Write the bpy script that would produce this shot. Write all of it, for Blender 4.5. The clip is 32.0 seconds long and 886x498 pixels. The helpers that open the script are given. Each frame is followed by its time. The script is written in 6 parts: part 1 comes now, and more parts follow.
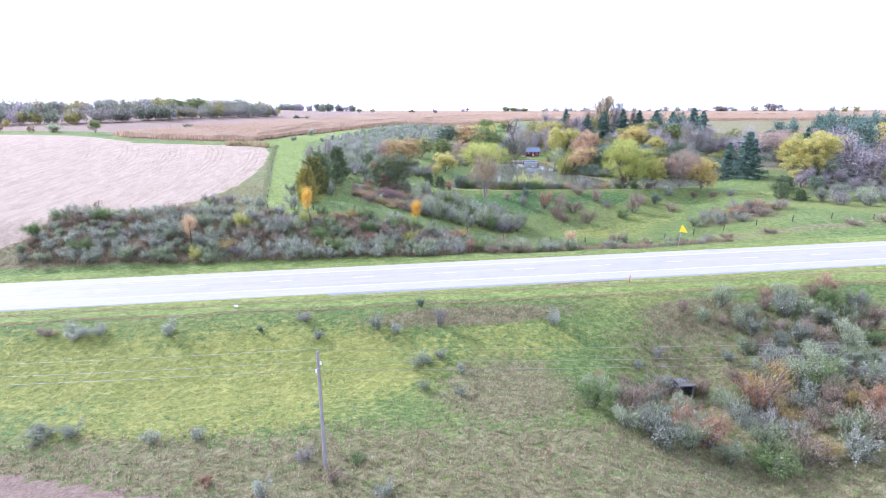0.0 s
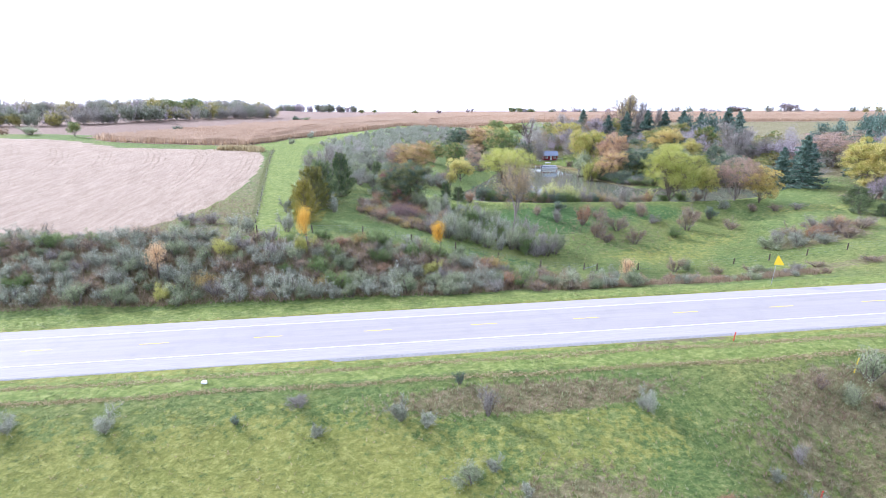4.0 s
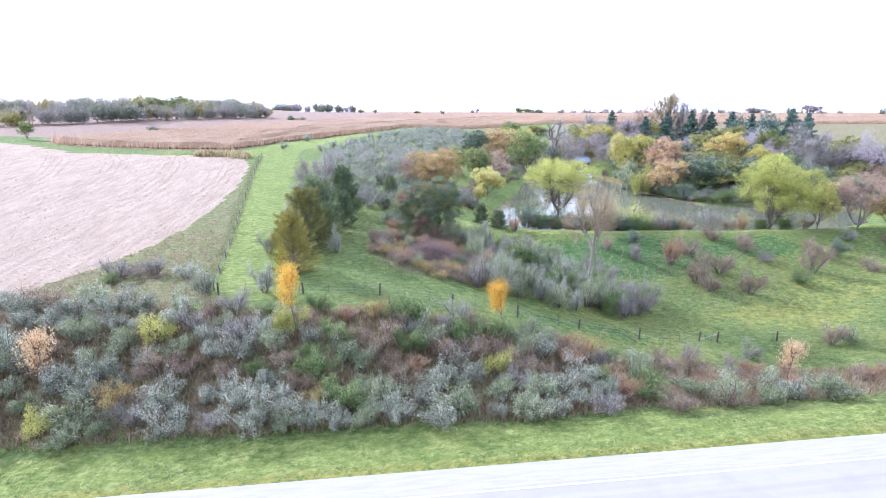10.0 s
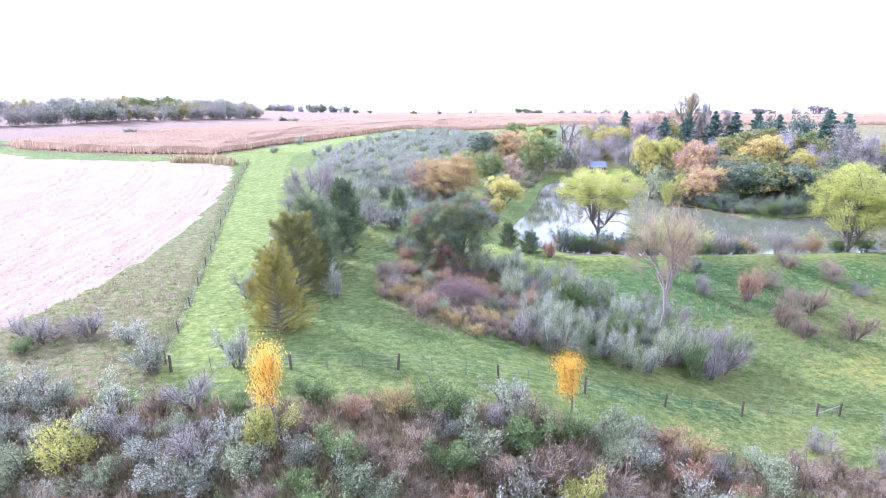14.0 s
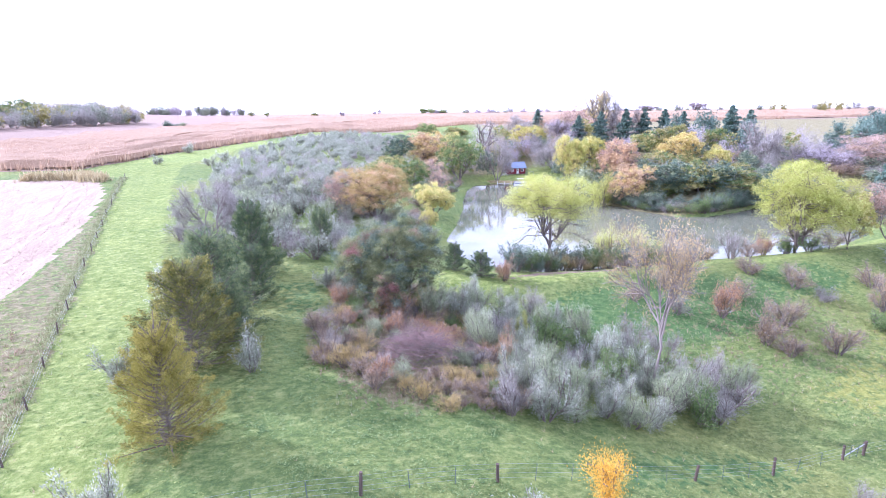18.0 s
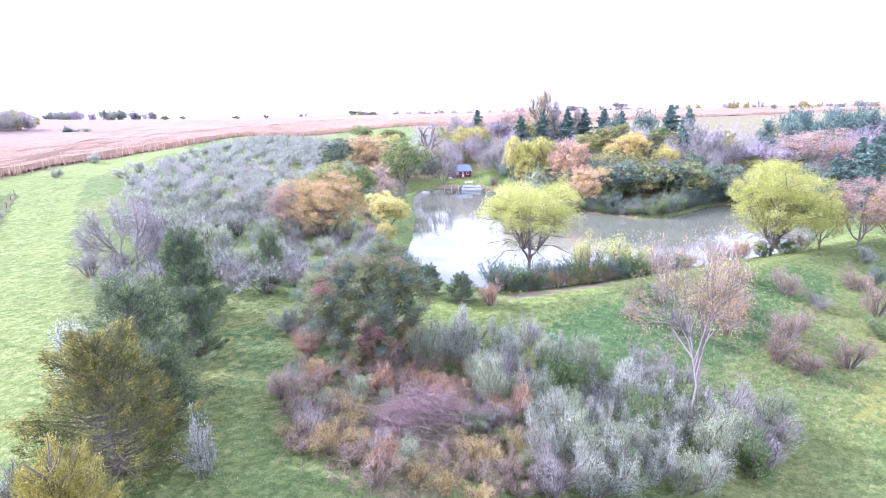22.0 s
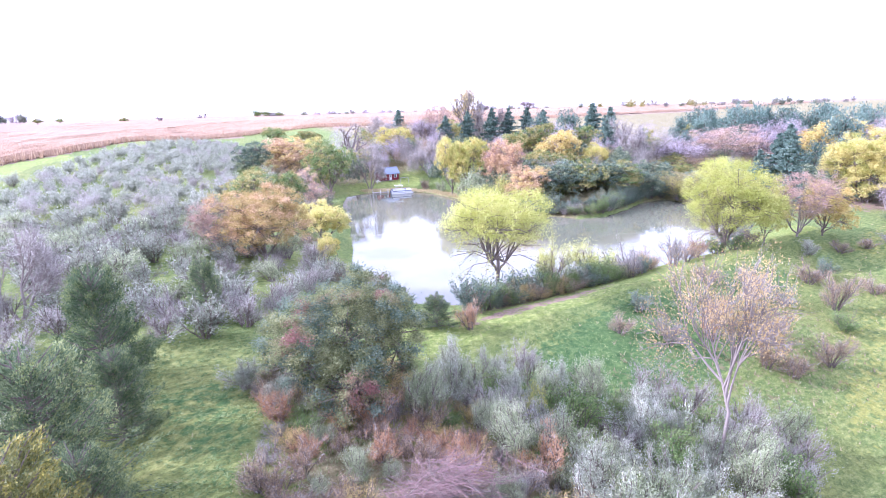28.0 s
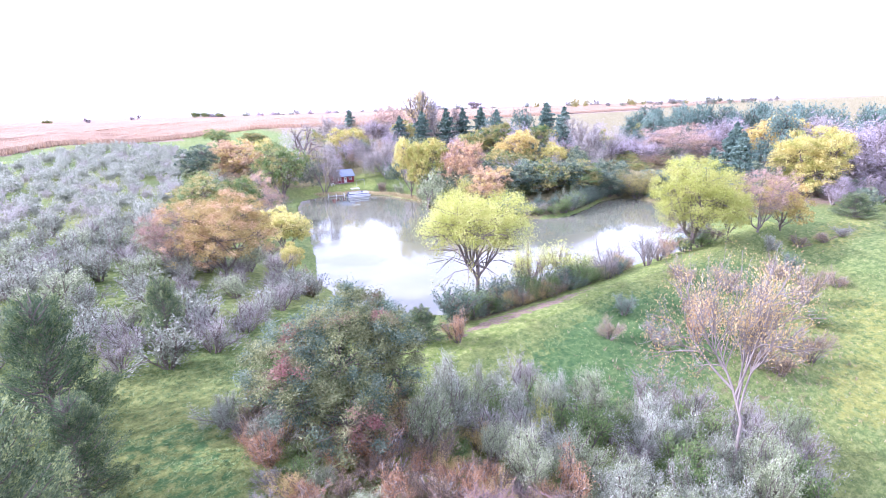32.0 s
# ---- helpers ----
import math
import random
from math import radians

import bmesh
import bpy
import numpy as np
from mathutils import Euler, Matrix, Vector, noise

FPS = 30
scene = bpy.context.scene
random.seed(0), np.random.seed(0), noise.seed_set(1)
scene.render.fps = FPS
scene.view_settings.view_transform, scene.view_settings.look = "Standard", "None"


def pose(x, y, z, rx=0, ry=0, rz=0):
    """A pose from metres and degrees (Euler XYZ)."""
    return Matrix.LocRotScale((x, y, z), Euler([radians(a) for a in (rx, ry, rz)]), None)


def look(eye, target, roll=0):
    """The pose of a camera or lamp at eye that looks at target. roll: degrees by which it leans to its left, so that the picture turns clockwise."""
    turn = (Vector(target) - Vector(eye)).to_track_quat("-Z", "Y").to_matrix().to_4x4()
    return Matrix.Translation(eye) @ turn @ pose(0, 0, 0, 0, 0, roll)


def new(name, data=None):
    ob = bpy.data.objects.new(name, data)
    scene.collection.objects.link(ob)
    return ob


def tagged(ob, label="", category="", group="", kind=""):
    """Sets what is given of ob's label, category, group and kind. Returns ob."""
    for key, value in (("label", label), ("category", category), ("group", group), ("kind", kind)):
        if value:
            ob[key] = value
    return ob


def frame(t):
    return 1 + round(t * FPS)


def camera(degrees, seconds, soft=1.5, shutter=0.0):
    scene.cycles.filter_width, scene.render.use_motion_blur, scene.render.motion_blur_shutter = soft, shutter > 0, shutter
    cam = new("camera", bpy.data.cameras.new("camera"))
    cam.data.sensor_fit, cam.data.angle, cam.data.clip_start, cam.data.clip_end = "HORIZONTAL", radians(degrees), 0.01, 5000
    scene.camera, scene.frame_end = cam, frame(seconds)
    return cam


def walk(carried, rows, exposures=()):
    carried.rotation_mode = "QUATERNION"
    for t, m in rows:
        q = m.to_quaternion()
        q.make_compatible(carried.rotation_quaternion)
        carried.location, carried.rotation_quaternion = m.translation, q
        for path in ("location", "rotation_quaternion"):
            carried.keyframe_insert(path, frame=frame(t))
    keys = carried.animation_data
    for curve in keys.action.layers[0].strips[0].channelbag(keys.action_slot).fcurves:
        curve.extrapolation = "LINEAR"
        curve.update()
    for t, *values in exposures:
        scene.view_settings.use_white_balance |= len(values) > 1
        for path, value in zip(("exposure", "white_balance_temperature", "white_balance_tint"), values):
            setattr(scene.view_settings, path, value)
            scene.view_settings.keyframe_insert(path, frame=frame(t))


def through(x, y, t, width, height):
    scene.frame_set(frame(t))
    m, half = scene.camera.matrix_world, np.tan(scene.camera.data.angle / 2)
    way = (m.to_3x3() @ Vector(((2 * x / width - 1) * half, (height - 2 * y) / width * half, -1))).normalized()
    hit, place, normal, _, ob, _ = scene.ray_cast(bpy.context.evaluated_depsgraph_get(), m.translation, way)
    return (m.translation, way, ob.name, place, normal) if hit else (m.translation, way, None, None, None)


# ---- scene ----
cam = camera(80.1, 32.0, 0.6)
PATH = [
    (0, (-4.093, -1.777, 24.144), (-3.891, 0.146, 23.635), -0.1),
    (1, (-4.711, 2.791, 24.043), (-4.511, 4.715, 23.535), -0.3),
    (2, (-5.456, 7.268, 24.125), (-5.254, 9.192, 23.618), -0.1),
    (3, (-6.015, 12.603, 24.17), (-5.815, 14.527, 23.664), -0.2),
    (3.5, (-6.141, 15.291, 24.223), (-5.942, 17.215, 23.716), -0.2),
    (5.5, (-7.24, 26.412, 23.959), (-7.037, 28.336, 23.453), -0.0),
    (6, (-7.47, 29.046, 24.044), (-7.267, 30.97, 23.535), -0.0),
    (7, (-7.913, 34.154, 23.843), (-7.712, 36.078, 23.339), -0.1),
    (8, (-8.482, 39.166, 24.041), (-8.277, 41.089, 23.532), 0.1),
    (9, (-9.145, 44.256, 23.917), (-8.939, 46.18, 23.409), 0.1),
    (10, (-9.791, 49.159, 23.886), (-9.583, 51.083, 23.381), 0.1),
    (11, (-10.297, 53.769, 23.963), (-10.088, 55.692, 23.457), 0.1),
    (12, (-10.85, 58.097, 23.951), (-10.638, 60.021, 23.445), 0.1),
    (13, (-11.321, 62.449, 24.045), (-11.11, 64.373, 23.539), 0.2),
    (13.5, (-11.584, 64.418, 24.005), (-11.37, 66.342, 23.499), 0.2),
    (14, (-11.791, 66.179, 23.966), (-11.561, 68.1, 23.462), 0.1),
    (14.5, (-11.925, 67.982, 23.94), (-11.655, 69.899, 23.438), -0.1),
    (16.5, (-12.784, 74.947, 24.119), (-12.359, 76.835, 23.616), -0.4),
    (17, (-13.011, 76.497, 24.094), (-12.538, 78.374, 23.591), -0.5),
    (17.5, (-13.186, 78.032, 24.096), (-12.667, 79.896, 23.592), -0.6),
    (18, (-13.427, 79.618, 24.113), (-12.86, 81.469, 23.609), -0.7),
    (18.5, (-13.635, 81.058, 24.145), (-13.028, 82.896, 23.641), -0.8),
    (19, (-13.833, 82.369, 24.145), (-13.176, 84.19, 23.642), -0.9),
    (19.5, (-13.981, 83.717, 24.203), (-13.272, 85.518, 23.699), -0.9),
    (20, (-14.209, 85.072, 24.191), (-13.456, 86.855, 23.688), -1.0),
    (20.5, (-14.367, 86.487, 24.198), (-13.592, 88.261, 23.695), -1.1),
    (21, (-14.53, 87.755, 24.226), (-13.739, 89.521, 23.723), -1.1),
    (21.5, (-14.703, 88.965, 24.221), (-13.903, 90.727, 23.716), -1.2),
    (22, (-14.953, 90.161, 24.241), (-14.144, 91.92, 23.737), -1.2),
    (22.5, (-15.114, 91.292, 24.264), (-14.301, 93.048, 23.761), -1.2),
    (23, (-15.263, 92.243, 24.333), (-14.431, 93.99, 23.828), -1.3),
    (23.5, (-15.375, 93.239, 24.262), (-14.503, 94.967, 23.757), -1.3),
    (24, (-15.478, 94.082, 24.248), (-14.571, 95.792, 23.743), -1.4),
    (24.5, (-15.699, 94.889, 24.244), (-14.758, 96.58, 23.737), -1.4),
    (25, (-15.834, 95.705, 24.242), (-14.86, 97.376, 23.734), -1.4),
    (25.5, (-15.909, 96.393, 24.273), (-14.901, 98.043, 23.763), -1.5),
    (27.5, (-16.484, 98.89, 24.294), (-15.414, 100.501, 23.783), -1.6),
    (28, (-16.552, 99.447, 24.36), (-15.46, 101.042, 23.848), -1.6),
    (28.5, (-16.661, 100.093, 24.353), (-15.537, 101.666, 23.84), -1.7),
    (29, (-16.736, 100.61, 24.409), (-15.588, 102.165, 23.894), -1.7),
    (29.5, (-16.765, 101.204, 24.408), (-15.606, 102.75, 23.894), -1.7),
    (30, (-16.893, 101.776, 24.392), (-15.725, 103.316, 23.877), -1.8),
    (30.5, (-16.955, 102.304, 24.432), (-15.784, 103.841, 23.917), -1.8),
    (31, (-17.046, 102.868, 24.438), (-15.872, 104.402, 23.922), -1.8),
    (31.5, (-17.139, 103.366, 24.4), (-15.937, 104.879, 23.884), -1.8),
    (32, (-17.263, 103.967, 24.432), (-16.017, 105.444, 23.915), -1.8),
]
walk(cam, [(t, look(eye, aim, roll)) for t, eye, aim, roll in PATH], [(0, 0.36, 5100, 23), (5, 0.2, 5300, 20), (9, 0.3, 5250, 20), (10.5, 0.54, 5100, 23), (13, 0.78, 5050, 28), (17, 0.78, 5050, 33), (21, 0.96, 5050, 36), (25, 0.99, 5100, 38), (32, 0.98, 5150, 38)])

# ---- light ----
world = bpy.data.worlds.new("world")
scene.world = world
world.use_nodes = True
sky_node = world.node_tree.nodes.new("ShaderNodeTexSky")
sky_node.sky_type, sky_node.sun_disc = "NISHITA", False
sky_node.sun_elevation, sky_node.sun_rotation = radians(31), radians(-55)
sky_node.air_density, sky_node.dust_density, sky_node.ozone_density = 1.0, 1.0, 1.0
# a bright veil of thin cloud over the blue
veil = world.node_tree.nodes.new("ShaderNodeMix")
veil.data_type = "RGBA"
veil.inputs[0].default_value, veil.inputs[7].default_value = 0.7, (13.5, 13.7, 14.3, 1.0)
world.node_tree.links.new(sky_node.outputs[0], veil.inputs[6])
world.node_tree.links.new(veil.outputs[2], world.node_tree.nodes["Background"].inputs[0])
world.node_tree.nodes["Background"].inputs[1].default_value = 0.138
sun = new("sun", bpy.data.lights.new("sun", "SUN"))
sun.data.energy, sun.data.angle, sun.data.color = 4.9, radians(1.0), (1.0, 0.94, 0.85)
sun.matrix_world = look((0, 0, 300), (0.82 * 300 * math.cos(radians(31)) / math.sin(radians(31)), -0.57 * 300 * math.cos(radians(31)) / math.sin(radians(31)), 0))


# ---- materials ----
def rgb(c):
    return (*c, 1.0)


class Nodes:
    """A short way to write a node material."""

    def __init__(self, name):
        self.mat = bpy.data.materials.new(name)
        self.mat.use_nodes = True
        self.tree = self.mat.node_tree
        self.bsdf = self.tree.nodes["Principled BSDF"]
        self.out = self.tree.nodes["Material Output"]

    def node(self, kind, **fields):
        n = self.tree.nodes.new(kind)
        for key, value in fields.items():
            if key == "operation":
                n.operation = value
            elif key == "blend":
                n.data_type, n.blend_type = "RGBA", value
            elif key == "name":
                n.attribute_name = value
        return n

    def link(self, a, b):
        self.tree.links.new(a, b)

    def where(self):
        return self.node("ShaderNodeTexCoord").outputs["Object"]

    def ground_place(self):
        return self.node("ShaderNodeNewGeometry").outputs["Position"]

    def noise(self, scale, detail=3.0, rough=0.55, at=None, stretch=None):
        n = self.node("ShaderNodeTexNoise")
        n.inputs["Scale"].default_value, n.inputs["Detail"].default_value, n.inputs["Roughness"].default_value = scale, detail, rough
        at = at or self.where()
        if stretch:
            m = self.node("ShaderNodeMapping")
            m.inputs["Scale"].default_value = stretch
            self.link(at, m.inputs[0])
            at = m.outputs[0]
        self.link(at, n.inputs["Vector"])
        return n.outputs["Fac"]

    def ramp(self, fac, *stops):
        n = self.node("ShaderNodeValToRGB")
        while len(n.color_ramp.elements) < len(stops):
            n.color_ramp.elements.new(0.5)
        for e, (p, c) in zip(n.color_ramp.elements, stops):
            e.position, e.color = p, rgb(c)
        self.link(fac, n.inputs[0])
        return n.outputs[0]

    def mixed(self, fac, a, b, blend="MIX"):
        n = self.node("ShaderNodeMix", blend=blend)
        for value, slot in ((fac, 0), (a, 6), (b, 7)):
            if isinstance(value, (int, float)):
                n.inputs[slot].default_value = value
            elif isinstance(value, tuple):
                n.inputs[slot].default_value = rgb(value)
            else:
                self.link(value, n.inputs[slot])
        return n.outputs[2]

    def sums(self, operation, a, b):
        n = self.node("ShaderNodeMath", operation=operation)
        for value, slot in ((a, 0), (b, 1)):
            if isinstance(value, (int, float)):
                n.inputs[slot].default_value = value
            else:
                self.link(value, n.inputs[slot])
        return n.outputs[0]

    def bump(self, height, strength=0.4, distance=0.05):
        n = self.node("ShaderNodeBump")
        n.inputs["Strength"].default_value, n.inputs["Distance"].default_value = strength, distance
        self.link(height, n.inputs["Height"])
        self.link(n.outputs[0], self.bsdf.inputs["Normal"])

    def done(self, colour, rough=0.8, metal=0.0):
        if isinstance(colour, tuple):
            self.bsdf.inputs["Base Color"].default_value = rgb(colour)
        else:
            self.link(colour, self.bsdf.inputs["Base Color"])
        self.bsdf.inputs["Roughness"].default_value, self.bsdf.inputs["Metallic"].default_value = rough, metal
        self.bsdf.inputs["Specular IOR Level"].default_value = 0.3
        return self.mat


def plain(name, a, b, scale=6.0, rough=0.8, bump=0.2, metal=0.0, stretch=None):
    m = Nodes(name)
    big, fine = m.noise(scale, 3, 0.6, stretch=stretch), m.noise(scale * 7, 4, 0.6, stretch=stretch)
    m.bump(fine, bump, 0.02)
    return m.done(m.mixed(0.35, m.ramp(big, (0.3, a), (0.7, b)), m.ramp(fine, (0.3, a), (0.7, b))), rough, metal)


def leafy(name, dark, middle, light, glow=0.35, rough=0.6, stray=None, grain=4.0):
    """Leaves: each one has its own shade, each plant its own lean of colour, and light passes through."""
    m = Nodes(name)
    own = m.node("ShaderNodeNewGeometry").outputs["Random Per Island"]
    plant = m.node("ShaderNodeObjectInfo").outputs["Random"]
    patch = m.mixed(0.55, m.noise(grain, 2, 0.6), m.noise(grain * 4.5, 2, 0.6))
    shade = m.sums("ADD", m.sums("MULTIPLY", own, 0.36), m.sums("ADD", m.sums("MULTIPLY", plant, 0.22), m.sums("SUBTRACT", m.sums("MULTIPLY", patch, 1.9), 0.72)))
    colour = m.ramp(shade, (0.12, dark), (0.5, middle), (0.9, light))
    if stray:
        colour = m.mixed(m.sums("MULTIPLY", m.ramp(m.noise(2.6, 2), (0.56, (0, 0, 0)), (0.66, (1, 1, 1))), 0.65), colour, stray)
    m.done(colour, rough)
    through = m.node("ShaderNodeBsdfTranslucent")
    m.link(colour, through.inputs[0])
    both = m.node("ShaderNodeMixShader")
    both.inputs[0].default_value = glow
    m.link(m.bsdf.outputs[0], both.inputs[1])
    m.link(through.outputs[0], both.inputs[2])
    m.link(both.outputs[0], m.out.inputs[0])
    return m.mat


def turf(name, dark, middle, light):
    """Grass blades that lie in tufts: they take the light as the turf does."""
    m = Nodes(name)
    at = m.ground_place()
    own = m.node("ShaderNodeNewGeometry").outputs["Random Per Island"]
    shade = m.sums("ADD", m.sums("MULTIPLY", own, 0.6), m.sums("SUBTRACT", m.sums("ADD", m.sums("MULTIPLY", m.noise(1.1, 3, 0.65, at), 0.8), m.sums("MULTIPLY", m.noise(0.12, 3, 0.6, at), 0.5)), 0.45))
    up = m.node("ShaderNodeVectorMath", operation="ADD")
    m.link(m.node("ShaderNodeNewGeometry").outputs["Normal"], up.inputs[0])
    up.inputs[1].default_value = (0, 0, 1.1)
    flat = m.node("ShaderNodeVectorMath", operation="NORMALIZE")
    m.link(up.outputs[0], flat.inputs[0])
    m.link(flat.outputs[0], m.bsdf.inputs["Normal"])
    return m.done(m.ramp(shade, (0.15, dark), (0.5, middle), (0.9, light)), 0.55)


def ground_material():
    m = Nodes("ground_cover")
    at = m.ground_place()
    small, middle, wide, broad = m.noise(4.0, 4, 0.7, at), m.noise(0.9, 4, 0.65, at), m.noise(0.22, 4, 0.6, at), m.noise(0.05, 3, 0.55, at)
    tuft = m.noise(1.25, 4, 0.72, at, (1.0, 1.5, 1.0))
    fine = m.noise(13.0, 3, 0.75, at)
    blade = m.mixed(0.5, m.ramp(small, (0.3, (0.2, 0.2, 0.2)), (0.7, (0.8, 0.8, 0.8))), m.ramp(fine, (0.3, (0.1, 0.1, 0.1)), (0.7, (0.9, 0.9, 0.9))))
    blade = m.mixed(0.42, blade, m.ramp(tuft, (0.34, (0, 0, 0)), (0.66, (1, 1, 1))))
    # pale ramp ends paint bright backlit tuft tips into the grass colour
    green = m.mixed(0.6, m.ramp(wide, (0.3, (0.08, 0.145, 0.035)), (0.55, (0.15, 0.212, 0.052)), (0.75, (0.26, 0.28, 0.07))), m.ramp(blade, (0.2, (0.032, 0.07, 0.02)), (0.5, (0.16, 0.222, 0.055)), (0.8, (0.44, 0.45, 0.16))))
    green = m.mixed(m.ramp(broad, (0.46, (0, 0, 0)), (0.68, (0.5, 0.5, 0.5))), green, m.ramp(blade, (0.2, (0.12, 0.13, 0.03)), (0.8, (0.44, 0.42, 0.12))))
    lawn = m.mixed(0.6, m.ramp(wide, (0.3, (0.15, 0.225, 0.045)), (0.7, (0.29, 0.335, 0.08))), m.ramp(blade, (0.2, (0.05, 0.11, 0.015)), (0.5, (0.245, 0.305, 0.07)), (0.8, (0.58, 0.58, 0.22))))
    # darker turf colour: rich growth with shade painted into it
    lush_shade = m.mixed(0.55, m.ramp(wide, (0.3, (0.042, 0.11, 0.03)), (0.7, (0.09, 0.175, 0.05))), m.ramp(blade, (0.2, (0.02, 0.055, 0.014)), (0.5, (0.095, 0.175, 0.045)), (0.8, (0.28, 0.34, 0.11))))
    weeds = m.mixed(0.55, m.ramp(middle, (0.3, (0.12, 0.125, 0.045)), (0.5, (0.235, 0.21, 0.095)), (0.72, (0.36, 0.31, 0.17))), m.ramp(blade, (0.2, (0.07, 0.065, 0.03)), (0.5, (0.22, 0.19, 0.09)), (0.8, (0.44, 0.37, 0.22))))
    rows = m.noise(1.0, 4, 0.7, at, (0.9, 0.12, 1.0))
    straw = m.mixed(0.5, m.ramp(rows, (0.3, (0.30, 0.215, 0.145)), (0.5, (0.45, 0.345, 0.245)), (0.7, (0.58, 0.465, 0.345))), m.ramp(small, (0.3, (0.28, 0.20, 0.135)), (0.7, (0.60, 0.48, 0.355))))
    earth = m.mixed(0.5, m.ramp(middle, (0.3, (0.20, 0.13, 0.09)), (0.7, (0.38, 0.28, 0.20))), m.ramp(small, (0.3, (0.16, 0.10, 0.07)), (0.7, (0.46, 0.35, 0.27))))
    cover = m.node("ShaderNodeVertexColor")
    cover.layer_name = "cover"
    second = m.node("ShaderNodeVertexColor")
    second.layer_name = "cover_more"
    first = m.node("ShaderNodeSeparateColor")
    m.link(cover.outputs[0], first.inputs[0])
    more = m.node("ShaderNodeSeparateColor")
    m.link(second.outputs[0], more.inputs[0])
    ragged = m.sums("MULTIPLY", m.sums("SUBTRACT", m.noise(1.3, 5, 0.7, at), 0.5), 1.5)

    def zone(channel):
        return m.ramp(m.sums("ADD", channel, ragged), (0.42, (0, 0, 0)), (0.58, (1, 1, 1)))

    colour = m.mixed(zone(more.outputs[2]), m.mixed(zone(more.outputs[0]), green, lawn), lush_shade)
    colour = m.mixed(zone(first.outputs[2]), colour, m.mixed(0.35, m.ramp(blade, (0.2, (0.12, 0.145, 0.03)), (0.5, (0.27, 0.285, 0.06)), (0.8, (0.52, 0.50, 0.16))), m.ramp(wide, (0.3, (0.21, 0.25, 0.05)), (0.7, (0.40, 0.37, 0.10)))))
    colour = m.mixed(zone(first.outputs[1]), colour, weeds)
    colour = m.mixed(zone(more.outputs[1]), colour, earth)
    colour = m.mixed(zone(first.outputs[0]), colour, straw)
    m.bump(m.sums("ADD", m.sums("ADD", small, m.sums("ADD", m.sums("MULTIPLY", tuft, 1.4), m.sums("MULTIPLY", fine, 0.5))), m.sums("MULTIPLY", middle, 1.6)), 1.0, 0.3)
    return m.done(colour, 0.95)


GROUND = ground_material()


def asphalt_material():
    m = Nodes("worn_asphalt")
    at = m.ground_place()
    grit, streak, stain = m.noise(30, 4, 0.7, at), m.noise(1.0, 4, 0.6, at, (0.05, 1.6, 1)), m.noise(0.35, 4, 0.6, at)
    colour = m.mixed(0.4, m.ramp(streak, (0.3, (0.275, 0.253, 0.238)), (0.7, (0.355, 0.33, 0.312))), m.ramp(grit, (0.3, (0.245, 0.225, 0.213)), (0.7, (0.385, 0.36, 0.34))))
    colour = m.mixed(m.ramp(stain, (0.5, (0, 0, 0)), (0.8, (0.35, 0.35, 0.35))), colour, (0.20, 0.195, 0.20))
    m.bump(grit, 0.3, 0.01)
    return m.done(colour, 0.75)


def water_material():
    m = Nodes("pond_water")
    at = m.ground_place()
    ripple = m.sums("ADD", m.noise(1.6, 3, 0.5, at, (1.0, 1.8, 1.0)), m.sums("MULTIPLY", m.noise(0.25, 2, 0.5, at), 1.5))
    m.bump(ripple, 0.06, 0.06)
    m.done(m.ramp(m.noise(0.08, 3, 0.5, at), (0.3, (0.12, 0.13, 0.085)), (0.7, (0.17, 0.17, 0.115))), 0.04)
    m.bsdf.inputs["Specular IOR Level"].default_value = 1.0
    m.bsdf.inputs["IOR"].default_value = 1.33
    return m.mat


ASPHALT, WATER = asphalt_material(), water_material()
GRAVEL = plain("shoulder_gravel", (0.34, 0.32, 0.31), (0.55, 0.52, 0.50), 4.0, 0.95, 0.5)
SHOULDER = plain("pale_shoulder_asphalt", (0.295, 0.275, 0.27), (0.385, 0.36, 0.352), 2.5, 0.9, 0.3, stretch=(0.15, 1.5, 1))
WHITE_PAINT = plain("white_road_paint", (0.72, 0.72, 0.70), (0.85, 0.85, 0.83), 3.0, 0.7, 0.1)
YELLOW_PAINT = plain("yellow_road_paint", (0.75, 0.55, 0.06), (0.85, 0.66, 0.12), 3.0, 0.7, 0.1)


# ---- the lie of the land ----
def ease(a, b, v):
    t = np.clip((v - a) / (b - a), 0, 1)
    return t * t * (3 - 2 * t)


def mix(a, b, t):
    return a + (b - a) * t


POND_Z = 1.0
SHORE = [(13.5, 161), (14.5, 152.5), (21, 146), (32, 144), (48, 143), (64, 141.5), (78, 143), (92, 148), (101, 160), (104, 176), (96, 177), (86, 174), (76, 172), (70, 174),
         (66, 183), (64, 196), (66, 212), (66, 226), (62, 236), (54, 240), (46, 238), (40, 228), (34, 214), (28, 199), (21.5, 184), (15, 171)]


def shore_distance(x, y):
    """Metres to the pond's edge, below nought over the water."""
    best = np.full(np.shape(x), 1e9)
    inside = np.zeros(np.shape(x), bool)
    for (ax, ay), (bx, by) in zip(SHORE, SHORE[1:] + SHORE[:1]):
        dx, dy = bx - ax, by - ay
        t = np.clip(((x - ax) * dx + (y - ay) * dy) / (dx * dx + dy * dy), 0, 1)
        best = np.minimum(best, np.hypot(x - ax - t * dx, y - ay - t * dy))
        if ay != by:
            inside ^= ((ay > y) != (by > y)) & (x < ax + (y - ay) / (by - ay) * dx)
    return np.where(inside, -best, best)


def road_y(x):
    return 74.1 - 0.008 * x


def road_z(x):
    return 0.02 * (np.clip(x, -300, 300) + 8)


